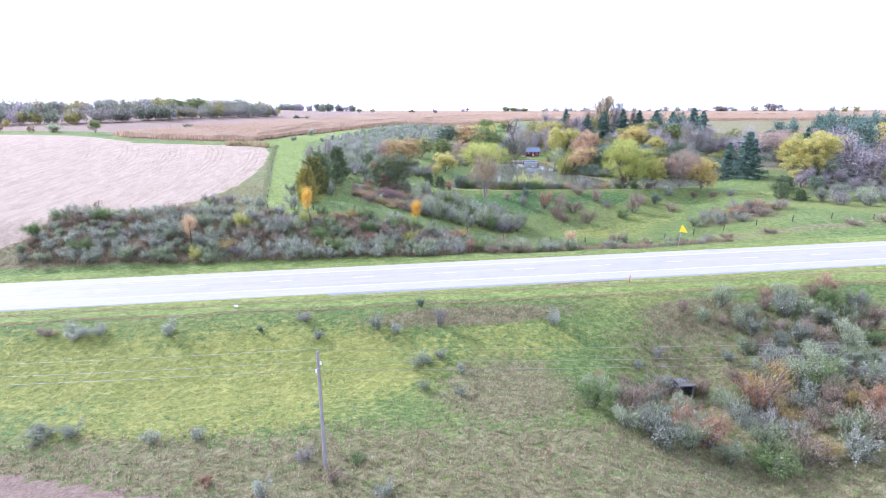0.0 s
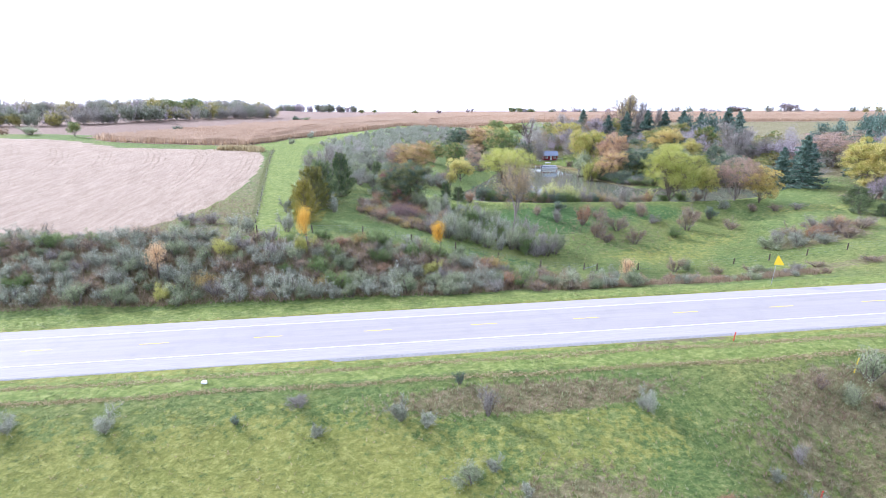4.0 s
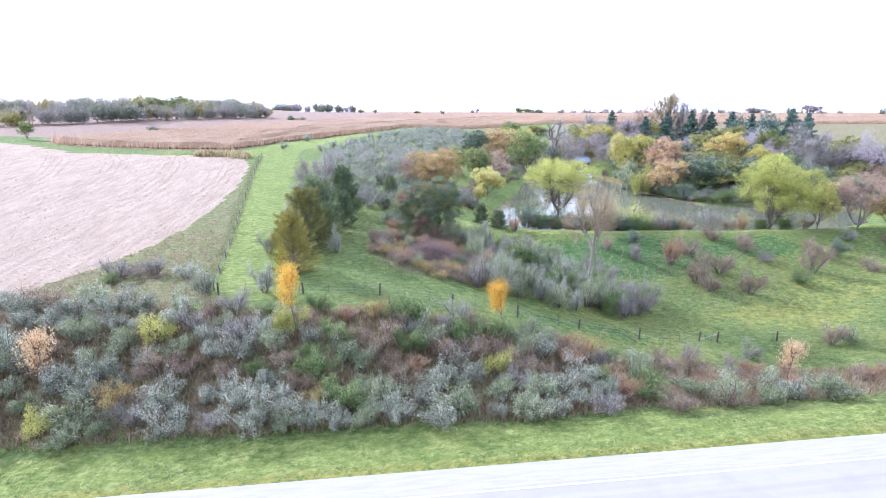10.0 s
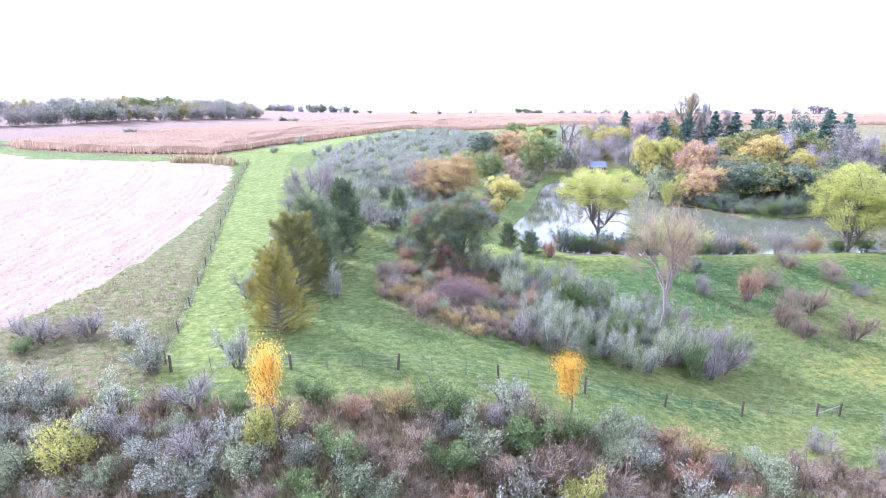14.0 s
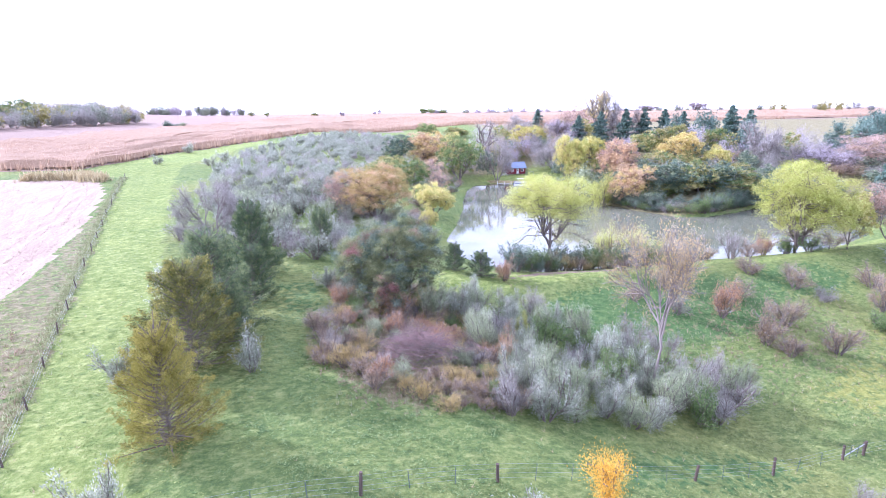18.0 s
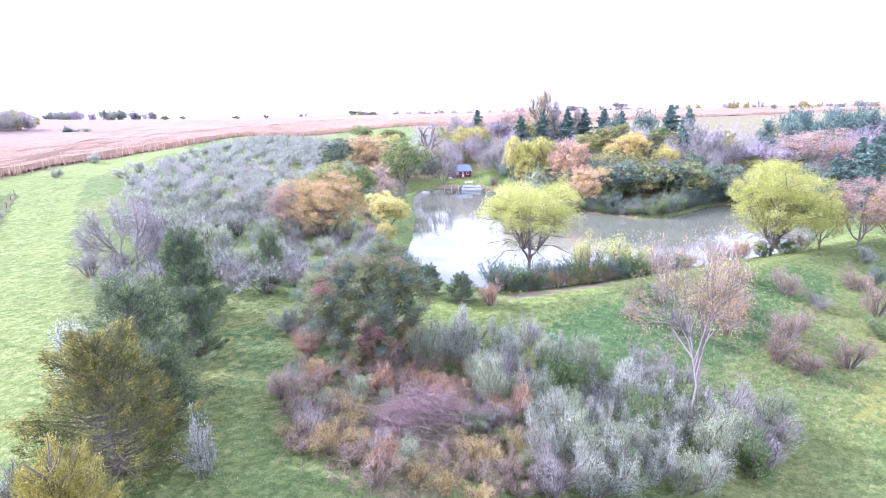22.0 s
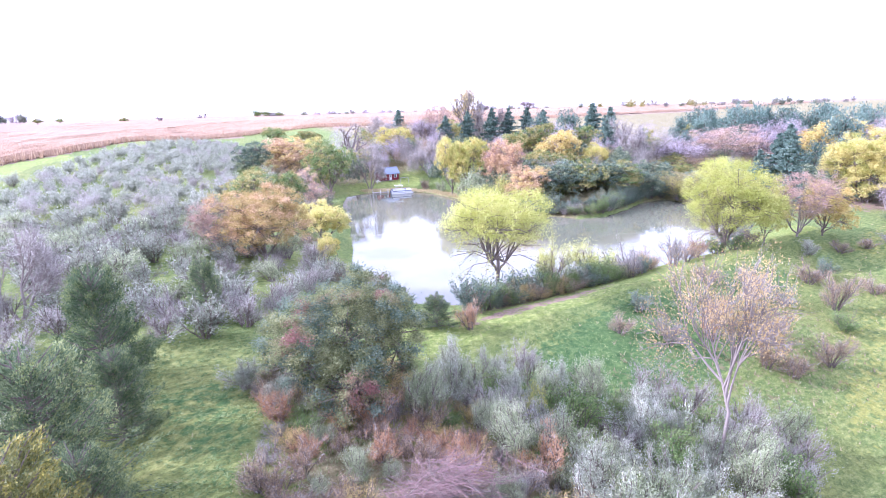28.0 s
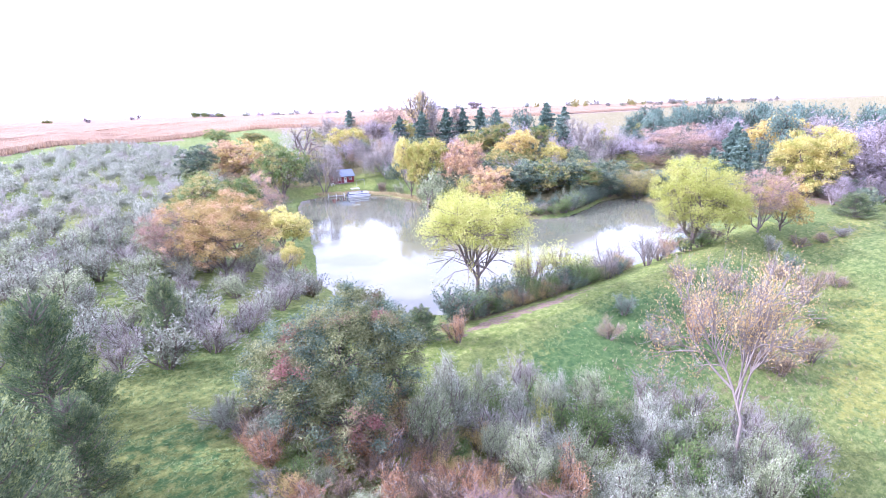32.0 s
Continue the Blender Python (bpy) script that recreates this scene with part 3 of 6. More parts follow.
def broadleaf(name, seed, leaves, bark, stems=1, trunk=0.35, thick=0.028, depth=3, kids=4, angle=48, shrink=0.62, wander=0.18, lift=0.06, count=2400, size=(0.09, 0.055), puff=0.06, droop=0.0, thin=None, start=0.3, base=0.0, fine=1.25):
    """A tree or bush of height and width 1: its wood and its foliage."""
    rng = np.random.default_rng(seed)
    count, size = int(count * fine * fine), (size[0] / fine, size[1] / fine)
    limbs, tips = [], []
    spec = {"wander": wander, "lift": lift, "kids": kids, "from": start, "angle": angle, "shrink": shrink}
    for s in range(stems):
        q = s * 2.4 + rng.uniform(0, 1)
        lean = 0.0 if stems == 1 else rng.uniform(0.25, 0.75)
        way = unit(np.array((math.cos(q) * lean, math.sin(q) * lean, 1.0)))
        sprout(rng, np.array((math.cos(q), math.sin(q), 0)) * 0.015 * stems ** 0.5, way, trunk * (rng.uniform(0.8, 1.1) if stems < 5 else rng.uniform(0.5, 1.15)), thick, depth, spec, limbs, tips)
    spots = np.array([p for p, _ in tips])
    ways = np.array([d for _, d in tips])
    kept = np.flatnonzero(spots[:, 2] >= base * spots[:, 2].max())
    pick = kept[rng.integers(0, len(kept), count)]
    clump = rng.normal(size=(len(spots), 3)) * puff * 0.5
    c = spots[pick] + clump[pick] + rng.normal(size=(count, 3)) * puff
    top = max(np.quantile(c[:, 2], 0.995), 1e-3)
    wide = 2 * np.quantile(np.hypot(c[:, 0], c[:, 1]), 0.97)
    fit = np.array((1 / wide, 1 / wide, 1 / top))
    c = c * fit
    c[:, 2] = np.maximum(c[:, 2], 0.03)
    lean = unit(ways[pick] + np.array((0, 0, -droop)))
    v, f = cards(rng, c, size[0], size[1], lean, 0.45 if stems < 5 else 0.6)
    if thin:
        spare = rng.integers(0, len(spots), thin[0])
        w, g = cards(rng, spots[spare] * fit + rng.normal(size=(thin[0], 3)) * puff * 0.6, thin[1], thin[2], ways[spare], 0.7)
    wood = wood_mesh("trunk", [([p * fit for p in pts], [r * (fit[0] + fit[2]) / 2 for r in radii]) for pts, radii in limbs], bark, 5 if stems < 5 else 3)
    if not thin:
        return {"trunk": wood, "crown": mesh_of("crown", v, f, LEAVES[leaves])}
    crown = mesh_of("crown", np.concatenate([v, w]), np.concatenate([f, g + len(v)]), [LEAVES[leaves], LEAVES[thin[3]]])
    crown.polygons.foreach_set("material_index", np.array([0] * len(f) + [1] * len(g), np.int32))
    return {"trunk": wood, "crown": crown}


def domed(seed, leaves, bark, per=38, size=(0.03, 0.02), low=0.1, lobes=9, flat=1.0, second=None, thin=0.0, puff=0.024, fine=1.25, skirt=0.0, arch=-0.04, strands=0):
    """A full-crowned tree of height and width 1: lobes of leaf clumps on spreading limbs."""
    rng = np.random.default_rng(seed)
    per, size = int(per * fine * fine), (size[0] / fine, size[1] / fine)
    mid, tall = (1 + low) / 2, (1 - low) / 2
    hubs = [(np.array((0, 0, mid)), 0.31)]
    for k in range(lobes):
        q, lift = k * 2.4 + rng.uniform(-0.4, 0.4), rng.uniform(-0.75, 0.8)
        r = 0.29 * math.sqrt(max(0.12, 1 - lift * lift * 0.8)) * (1 + skirt * max(0.0, -lift))
        hubs.append((np.array((math.cos(q) * r, math.sin(q) * r, mid + lift * tall * 0.62)), rng.uniform(0.15, 0.25)))
    limbs, spots, ways, kind = [([np.array((0, 0, 0.0)), np.array((0.01, 0, low)), np.array((0, 0.01, mid))], [0.02, 0.016, 0.008])], [], [], []
    forks = [np.array((math.cos(q) * 0.1, math.sin(q) * 0.1, low * 0.85 + 0.28 * tall)) + rng.normal(size=3) * 0.02 for q in (0.4, 2.5, 4.6)]
    fork_base = np.array((0.01, 0, max(0.05, low * 0.75)))
    for node in forks:
        limbs.append(([fork_base, fork_base * 0.5 + node * 0.5 + rng.normal(size=3) * 0.012, node], [0.014, 0.012, 0.009]))
    for n, (hub, r) in enumerate(hubs):
        start = min(forks, key=lambda node: float(np.linalg.norm(node - hub)))
        limbs.append(([start, start * 0.7 + hub * 0.3 + np.array((0, 0, arch)) + rng.normal(size=3) * 0.014, start * 0.3 + hub * 0.7 + np.array((0, 0, arch * 0.8)) + rng.normal(size=3) * 0.018, hub], [0.0075, 0.006, 0.0045, 0.0025]))
        for _ in range(int(34 * (r / 0.2) ** 2)):
            d = unit(rng.normal(size=3) + np.array((0, 0, 0.25)))
            c = hub + d * r * rng.uniform(0.7, 1.08) * np.array((1, 1, 2 * tall * flat))
            if rng.uniform() < thin:
                continue
            if rng.uniform() < 0.4:
                limbs.append(([hub, hub * 0.45 + c * 0.55 + rng.normal(size=3) * 0.015, c], [0.005, 0.004, 0.002]))
            m = rng.integers(per // 2, per + per // 2)
            spots.append(c + rng.normal(size=(m, 3)) * puff * np.array((1.1, 1.1, 0.8)))
            ways.append(np.repeat(d[None], m, 0))
            kind.append(np.full(m, int(second is not None and rng.uniform() < 0.3)))
    for k in range(strands):
        q, root = rng.uniform(0, math.tau), forks[k % 3]
        end = np.array((math.cos(q), math.sin(q), 0)) * rng.uniform(0.3, 0.5) + np.array((0, 0, rng.uniform(low * 0.75, mid)))
        knee = root * 0.45 + end * 0.55 + np.array((0, 0, 0.07))
        limbs.append(([root, knee, end], [0.005, 0.0035, 0.0015]))
        for u in (0.55, 0.8, 1.0):
            tip = knee + (end - knee) * u + rng.normal(size=3) * 0.03
            limbs.append(([knee, tip], [0.002, 0.001]))
            m = max(4, per // 4)
            spots.append(tip + rng.normal(size=(m, 3)) * puff)
            ways.append(np.repeat(np.array((0, 0, -1.0))[None], m, 0))
            kind.append(np.zeros(m, int))
    c = np.concatenate(spots)
    c[:, 2] = np.maximum(c[:, 2], 0.02)
    c *= (1 / (2 * np.quantile(np.hypot(c[:, 0], c[:, 1]), 0.985)),) * 2 + (1 / np.quantile(c[:, 2], 0.998),)
    v, f = cards(rng, c, size[0], size[1], np.concatenate(ways), 0.3)
    crown = mesh_of("crown", v, f, [LEAVES[leaves], LEAVES[second or leaves]])
    crown.polygons.foreach_set("material_index", np.concatenate(kind).astype(np.int32))
    return {"trunk": wood_mesh("trunk", limbs, bark, 5), "crown": crown}


def plumed(seed, leaves, tips, plumes, per, size, waist):
    """A cedar of height and width 1, of many upswept plumes."""
    rng = np.random.default_rng(seed)
    per, size = int(per * 2.6), (size[0] / 1.61, size[1] / 1.61)
    limbs = [([np.array((0, 0, 0.0)), np.array((0.01, 0, 0.4)), np.array((0, 0.01, 0.8)), np.array((0, 0, 0.97))], [0.02, 0.015, 0.009, 0.003])]
    spots, ways, tip = [], [], []
    for k in range(plumes):
        h = 0.02 + 0.9 * ((k + rng.uniform(0, 1)) / plumes) ** 1.2
        q = k * 2.4 + rng.uniform(-0.5, 0.5)
        r = 0.44 * (1 - h) ** waist * rng.uniform(0.5, 1.2)
        out = np.array((math.cos(q), math.sin(q), 0.0))
        way = unit(out * 0.75 + np.array((0, 0, rng.uniform(0.15, 0.5) + 0.75 * h)) + rng.normal(size=3) * 0.12)
        root = out * r * 0.45 + np.array((0, 0, h))
        long = (0.13 + 0.55 * r) * rng.uniform(0.8, 1.2)
        limbs.append(([np.array((0, 0, max(0.02, h - 0.05))), root, root + way * long * 0.7], [0.009, 0.006, 0.002]))
        u = rng.uniform(0.05, 1, per) ** 0.8
        spots.append(root + way * (u * long)[:, None] + rng.normal(size=(per, 3)) * ((0.05 * (1.1 - u) + 0.006))[:, None])
        ways.append(np.repeat(way[None], per, 0))
        tip.append(u > 0.72)
    c, d, tip = np.concatenate(spots), np.concatenate(ways), np.concatenate(tip)
    c[:, 2] = np.clip(c[:, 2], 0.01, None)
    v, f = cards(rng, c * (1, 1, 1 / np.quantile(c[:, 2], 0.999)), size[0], size[1], d, 0.62)
    crown = mesh_of("crown", v, f, [LEAVES[leaves], LEAVES[tips]])
    crown.polygons.foreach_set("material_index", (tip & (rng.uniform(0, 1, len(tip)) < 0.5)).astype(np.int32))
    return {"trunk": wood_mesh("trunk", limbs, BARK, 5), "crown": crown}


def whorled(seed, whorls, boughs, per, size, waist=0.8, low=0.05):
    """A spruce of height and width 1, of ragged whorls of drooping boughs."""
    rng = np.random.default_rng(seed)
    per, size = int(per * 2), (size[0] / 1.41, size[1] / 1.41)
    limbs = [([np.array((0, 0, 0.0)), np.array((0.005, 0, 0.5)), np.array((0, 0, 0.99))], [0.03, 0.018, 0.003])]
    spots, ways = [], []
    for k in range(whorls):
        h = low + (0.97 - low) * k / (whorls - 1)
        for b in range(boughs):
            q = b * math.tau / boughs + k * 0.9 + rng.uniform(-0.35, 0.35)
            r = (0.5 * (1 - h) ** waist + 0.015) * rng.uniform(0.4, 1.15)
            out = np.array((math.cos(q), math.sin(q), 0.0))
            side = np.array((-math.sin(q), math.cos(q), 0.0))
            start = np.array((0, 0, h + rng.uniform(-0.02, 0.02)))
            sag = rng.uniform(-0.01, 0.07) * r * 4
            limbs.append(([start, start + out * r * 0.5 - np.array((0, 0, sag * 0.6)), start + out * r - np.array((0, 0, sag * 0.7))], [0.007, 0.005, 0.002]))
            u = rng.uniform(0.1, 1, per)
            spots.append(start + out * (u * r)[:, None] + side * (rng.normal(size=per) * r * 0.2 * (1.1 - u))[:, None] - np.array((0, 0, 1.0)) * (sag * np.sin(u * 2.4) + rng.uniform(-0.01, 0.025, per))[:, None])
            ways.append(np.repeat((out + np.array((0, 0, 0.1)))[None], per, 0))
    v, f = cards(rng, np.concatenate(spots), size[0], size[1], unit(np.concatenate(ways)), 0.55)
    return {"trunk": wood_mesh("trunk", limbs, BARK, 5), "crown": mesh_of("crown", v, f, LEAVES["pine"])}


def kinds():
    made = {}

    def bush(name, leaves, n, count, size, fine=1.6, **more):
        made[name] = [broadleaf(name, 11 * k + len(name), leaves, BARK, 11, 0.34, 0.011, 1, 4, 40, 0.66, 0.2, 0.12, count, size, 0.034, fine=fine, **more) for k in range(n)]

    bush("silver_bush", "silver", 4, 1200, (0.075, 0.031), thin=(150, 0.15, 0.012, "twigs"))
    bush("fine_silver_bush", "silver", 3, 1850, (0.06, 0.028), thin=(220, 0.13, 0.009, "twigs"), fine=2.1)
    bush("fine_green_bush", "silver_green", 2, 1850, (0.06, 0.029), thin=(180, 0.13, 0.009, "twigs"), fine=2.1)
    bush("silver_green_bush", "silver_green", 3, 1250, (0.085, 0.036), thin=(100, 0.14, 0.012, "twigs"))
    bush("lilac_bush", "lilac", 3, 1000, (0.1, 0.014), thin=(260, 0.17, 0.006, "twigs"))
    bush("brown_bush", "brown", 3, 950, (0.06, 0.028), thin=(220, 0.16, 0.012, "lilac"))
    bush("rust_bush", "rust", 2, 1300, (0.06, 0.034), thin=(300, 0.16, 0.012, "twigs"))
    bush("green_bush", "green", 3, 1150, (0.075, 0.042))
    bush("yellow_bush", "yellow_green", 2, 1600, (0.065, 0.036))
    bush("olive_weed", "ochre", 2, 1300, (0.06, 0.03))
    bush("dark_bush", "dark", 2, 1150, (0.075, 0.044))
    bush("mid_silver_bush", "grey_silver", 3, 800, (0.1, 0.045), thin=(100, 0.16, 0.014, "twigs"))
    bush("far_silver_bush", "grey_silver", 4, 420, (0.15, 0.075), thin=(60, 0.2, 0.02, "twigs"), fine=1.4)
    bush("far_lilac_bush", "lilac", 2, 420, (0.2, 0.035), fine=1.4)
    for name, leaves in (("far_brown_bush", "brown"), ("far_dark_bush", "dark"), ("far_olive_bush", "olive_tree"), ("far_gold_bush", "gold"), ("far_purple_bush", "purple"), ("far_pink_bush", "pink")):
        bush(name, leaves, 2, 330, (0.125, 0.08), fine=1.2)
    bush("olive_bush_big", "olive_tree", 1, 2200, (0.05, 0.03), fine=1.4)

    def tree(name, leaves, n, count, size, bark=BARK, **more):
        made[name] = [broadleaf(name, 7 * k + 3 * len(name), leaves, bark, count=count, size=size, **more) for k in range(n)]

    made["willow"] = [domed(91, "willow", BARK, 22, (0.029, 0.014), 0.36, 18, 0.85, second="yellow_green", thin=0.45, puff=0.028, fine=1.8, arch=0.05, strands=18)]
    made["willow_wide"] = [domed(94, "willow", BARK, 34, (0.028, 0.015), 0.06, 18, 1.0, second="yellow_green", thin=0.38, puff=0.028, fine=1.7, arch=0.04, strands=24)]
    tree("willow_small", "willow", 2, 1100, (0.07, 0.028), fine=2.0, stems=4, trunk=0.36, depth=2, kids=3, droop=0.4, thin=(500, 0.12, 0.012, "twigs"))
    tree("willow_thin", "silver_green", 1, 1300, (0.07, 0.035))
    tree("sparse", "sparse", 1, 4200, (0.012, 0.009), PALE_BARK, trunk=0.34, thick=0.011, angle=36, kids=6, lift=0.05, shrink=0.72, puff=0.02, base=0.3, start=0.62, fine=1.3, thin=(3600, 0.04, 0.0016, "twigs"))
    tree("bare", "twigs", 2, 2400, (0.11, 0.007), PALE_BARK, stems=3, thick=0.012, trunk=0.36, kids=5, angle=38, lift=0.1, puff=0.03)
    tree("dead", "twigs", 1, 260, (0.1, 0.008), BARK, trunk=0.36, thick=0.032, kids=3, angle=50, wander=0.3, lift=0.1, puff=0.03)
    tree("purple", "purple", 3, 2000, (0.1, 0.012), PALE_BARK, stems=3, trunk=0.34, kids=4, angle=38, puff=0.05)
    for name, leaves, second, n, low in (("yellow", "yellow", "yellow_green", 2, 0.12), ("yellowgreen", "yellow_green", "yellow", 1, 0.1), ("gold", "gold", "yellow", 1, 0.1), ("gold2", "gold", "yellow", 2, 0.01), ("orange2", "orange", "pink", 1, 0.08), ("rust", "russet", "gold", 2, 0.06), ("green", "green", "olive_tree", 2, 0.08), ("dark", "dark", "silver_green", 2, 0.03), ("olive_tree", "olive_tree", "green", 2, 0.08)):
        made[name] = [domed(5 * k + len(name) * 3, leaves, BARK, 11, (0.05, 0.034), low, 11, second=second, thin=0.12, fine=1.5) for k in range(n)]
    made["maple"] = [domed(71, "yellow", BARK, 24, (0.034, 0.023), 0.03, 15, second="yellow_green", fine=1.8)]
    made["orange"] = [domed(73, "ochre", BARK, 26, (0.028, 0.019), 0.1, 14, second="orange", thin=0.12, fine=1.9, arch=0.03)]
    made["mixed"] = [domed(77, "mixed", BARK, 58, (0.0225, 0.0165), 0.0, 18, second="dark", puff=0.024, fine=1.8, skirt=0.45)]
    made["pinkish"] = [domed(80 + k, "pink", PALE_BARK, 9, (0.056, 0.016), 0.03, 12, second="orange" if k else "brown", thin=0.3, fine=1.8) for k in range(2)]
    tree("tallyellow", "gold", 1, 800, (0.045, 0.026), PALE_BARK, trunk=0.4, angle=30, lift=0.12, kids=5, puff=0.03, thin=(1700, 0.09, 0.006, "twigs"))
    tree("yellow_young", "bright", 2, 1500, (0.038, 0.032), fine=1.7, trunk=0.5, thick=0.02, depth=2, kids=4, angle=34, lift=0.15, start=0.45, puff=0.05)
    tree("orange_young", "orange", 1, 900, (0.055, 0.042), trunk=0.45, thick=0.02, depth=2, kids=4, angle=34, lift=0.15, puff=0.06)
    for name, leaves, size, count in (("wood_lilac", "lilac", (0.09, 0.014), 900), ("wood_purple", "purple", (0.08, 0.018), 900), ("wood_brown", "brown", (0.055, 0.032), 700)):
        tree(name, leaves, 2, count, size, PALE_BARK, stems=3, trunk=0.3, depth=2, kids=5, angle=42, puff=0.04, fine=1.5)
    for name, leaves, second in (("wood_pink", "pink", "purple"), ("wood_olive", "olive_tree", "green"), ("wood_dark", "dark", "silver_green"), ("wood_gold", "gold", "yellow")):
        made[name] = [domed(40 + k + len(name), leaves, PALE_BARK, 5, (0.075, 0.052), 0.04, 7, second=second, thin=0.1) for k in range(2)]
    made["cedar"] = [plumed(k, "cedar", "cedar_tip", 96, 150, (0.031, 0.0125), 0.62) for k in range(3)]
    made["cedar_olive"] = [plumed(5, "cedar_olive", "cedar_olive", 104, 190, (0.024, 0.0105), 0.72)]
    made["cedar_bronze"] = [plumed(9, "cedar_mid", "cedar_olive", 104, 150, (0.03, 0.0125), 0.62)]
    made["conifer"] = [whorled(k + 8, 15, 9, 30, (0.08, 0.034), 0.8) for k in range(3)]
    made["pine"] = [broadleaf("pine", 60 + k, "pine", BARK, 1, 0.5, 0.02, 2, 7, 72, 0.5, 0.12, 0.04, 1500, (0.085, 0.03), 0.045, start=0.25) for k in range(3)]
    return made


KINDS = kinds()
TOLD = {  # name, label, category
    "silver_bush": ("olive_bush", "silvery grey-green autumn olive bush with many stems", "bush"),
    "fine_silver_bush": ("olive_bush", "silvery grey-green autumn olive bush with many stems", "bush"),
    "fine_green_bush": ("olive_bush", "pale green autumn olive bush with fine narrow leaves", "bush"),
    "mid_silver_bush": ("olive_bush", "dense silvery grey-green autumn olive bush", "bush"),
    "far_silver_bush": ("olive_bush", "silvery grey-green autumn olive bush in the hillside thicket", "bush"),
    "far_lilac_bush": ("bare_bush", "half-bare grey-lilac bush in the hillside thicket", "bush"),
    "silver_green_bush": ("olive_bush", "pale green autumn olive bush with fine narrow leaves", "bush"),
    "lilac_bush": ("bare_bush", "bare grey-lilac bush of fine twigs", "bush"),
    "brown_bush": ("dry_bush", "dry brown bush with withered leaves", "bush"),
    "rust_bush": ("sumac_bush", "rust-red bush with autumn leaves", "bush"),
    "green_bush": ("green_bush", "leafy bush still green in autumn", "bush"),
    "yellow_bush": ("yellow_bush", "yellow-green bush turning in autumn", "bush"),
    "olive_weed": ("weed_bush", "tall olive-brown weeds grown into a bush", "bush"),
    "dark_bush": ("green_bush", "dark green bush with dense leaves", "bush"),
    "olive_bush_big": ("yellow_bush", "round olive-yellow bush at the water's edge", "bush"),
    "willow": ("willow_tree", "yellow-green willow with dark forked trunk on the dam", "tree"),
    "willow_wide": ("willow_tree", "tall yellow-green willow with foliage down to the dam", "tree"),
    "willow_small": ("willow_tree", "small leaning willow with thin yellow leaves on the dam", "tree"),
    "willow_thin": ("willow_tree", "pale green willow at the far shore", "tree"),
    "mixed": ("oak_tree", "broad grey-green tree with crimson patches", "tree"),
    "sparse": ("poplar_tree", "slim pale-barked tree with few tan leaves remaining", "tree"),
    "bare": ("bare_tree", "leafless grey tree with fine twigs", "tree"),
    "dead": ("dead_tree", "dead dark tree with crooked limbs", "tree"),
    "purple": ("bare_tree", "leafless purple-grey tree with dense twigs", "tree"),
    "pinkish": ("ash_tree", "pale pink tree with thinning leaves", "tree"),
    "yellow": ("yellow_tree", "bright yellow autumn tree near the water", "tree"),
    "yellowgreen": ("yellow_tree", "yellow-green autumn tree near the water", "tree"),
    "gold": ("gold_tree", "round golden autumn tree by the pond", "tree"),
    "gold2": ("gold_tree", "golden-brown autumn tree beside the wood", "tree"),
    "orange2": ("orange_tree", "soft orange autumn tree beside the pond", "tree"),
    "orange": ("orange_tree", "broad ochre and rust autumn tree above the pond", "tree"),
    "rust": ("rust_tree", "rust-brown autumn tree near the pond", "tree"),
    "green": ("green_tree", "full green tree near the pond", "tree"),
    "dark": ("green_tree", "dense dark green tree near the shore", "tree"),
    "olive_tree": ("olive_yellow_tree", "olive-yellow tree turning in autumn", "tree"),
    "maple": ("maple_tree", "large spreading bright yellow maple", "tree"),
    "tallyellow": ("cottonwood_tree", "tall thin cottonwood with scattered gold leaves", "tree"),
    "yellow_young": ("young_cottonwood", "slim young cottonwood with bright orange-yellow leaves", "tree"),
    "orange_young": ("young_cottonwood", "young tree with orange-brown leaves among silver bushes", "tree"),
    "cedar": ("cedar_tree", "dark green red cedar with dense sprays", "tree"),
    "cedar_olive": ("cedar_tree", "bronzed olive-yellow red cedar beside the grass strip", "tree"),
    "cedar_bronze": ("cedar_tree", "broad dark red cedar with bronzed tips", "tree"),
    "conifer": ("spruce_tree", "dark blue-green spruce standing above the wood", "tree"),
    "pine": ("pine_tree", "blue-green pine with tiered boughs", "tree"),
}
PLANT = random.Random(5)


def plant(kind, x, y, high, wide, group="", turn=None):
    name, label, category = TOLD[kind]
    parts = PLANT.choice(KINDS[kind])
    root = tagged(new(name), label, category, group)
    root.matrix_basis = Matrix.LocRotScale((x, y, z_at(x, y) - 0.05), Euler((0, 0, PLANT.uniform(0, 6.28) if turn is None else turn)), (wide, wide, high))
    bushy = category == "bush"
    for key, mesh in parts.items():
        child({"trunk": "wood" if bushy else "trunk", "crown": "foliage" if bushy else "crown"}[key], mesh, root)
    return root


def scatter(poly, gap, seed, limit=100000):
    """Places in a polygon of the plan, none closer than gap to another."""
    rng = np.random.default_rng(seed)
    xs, ys = [p[0] for p in poly], [p[1] for p in poly]
    n = int(6 * (max(xs) - min(xs)) * (max(ys) - min(ys)) / gap**2) + 50
    tries = np.stack([rng.uniform(min(xs), max(xs), n), rng.uniform(min(ys), max(ys), n)], -1)
    found, cells = [], {}
    for x, y in tries[inside(poly, tries[:, 0], tries[:, 1])].tolist():
        cx, cy = int(x // gap), int(y // gap)
        if any(math.hypot(x - a, y - b) < gap for i in (-1, 0, 1) for j in (-1, 0, 1) for a, b in cells.get((cx + i, cy + j), ())):
            continue
        cells.setdefault((cx, cy), []).append((x, y))
        found.append((x, y))
    return found[:limit]


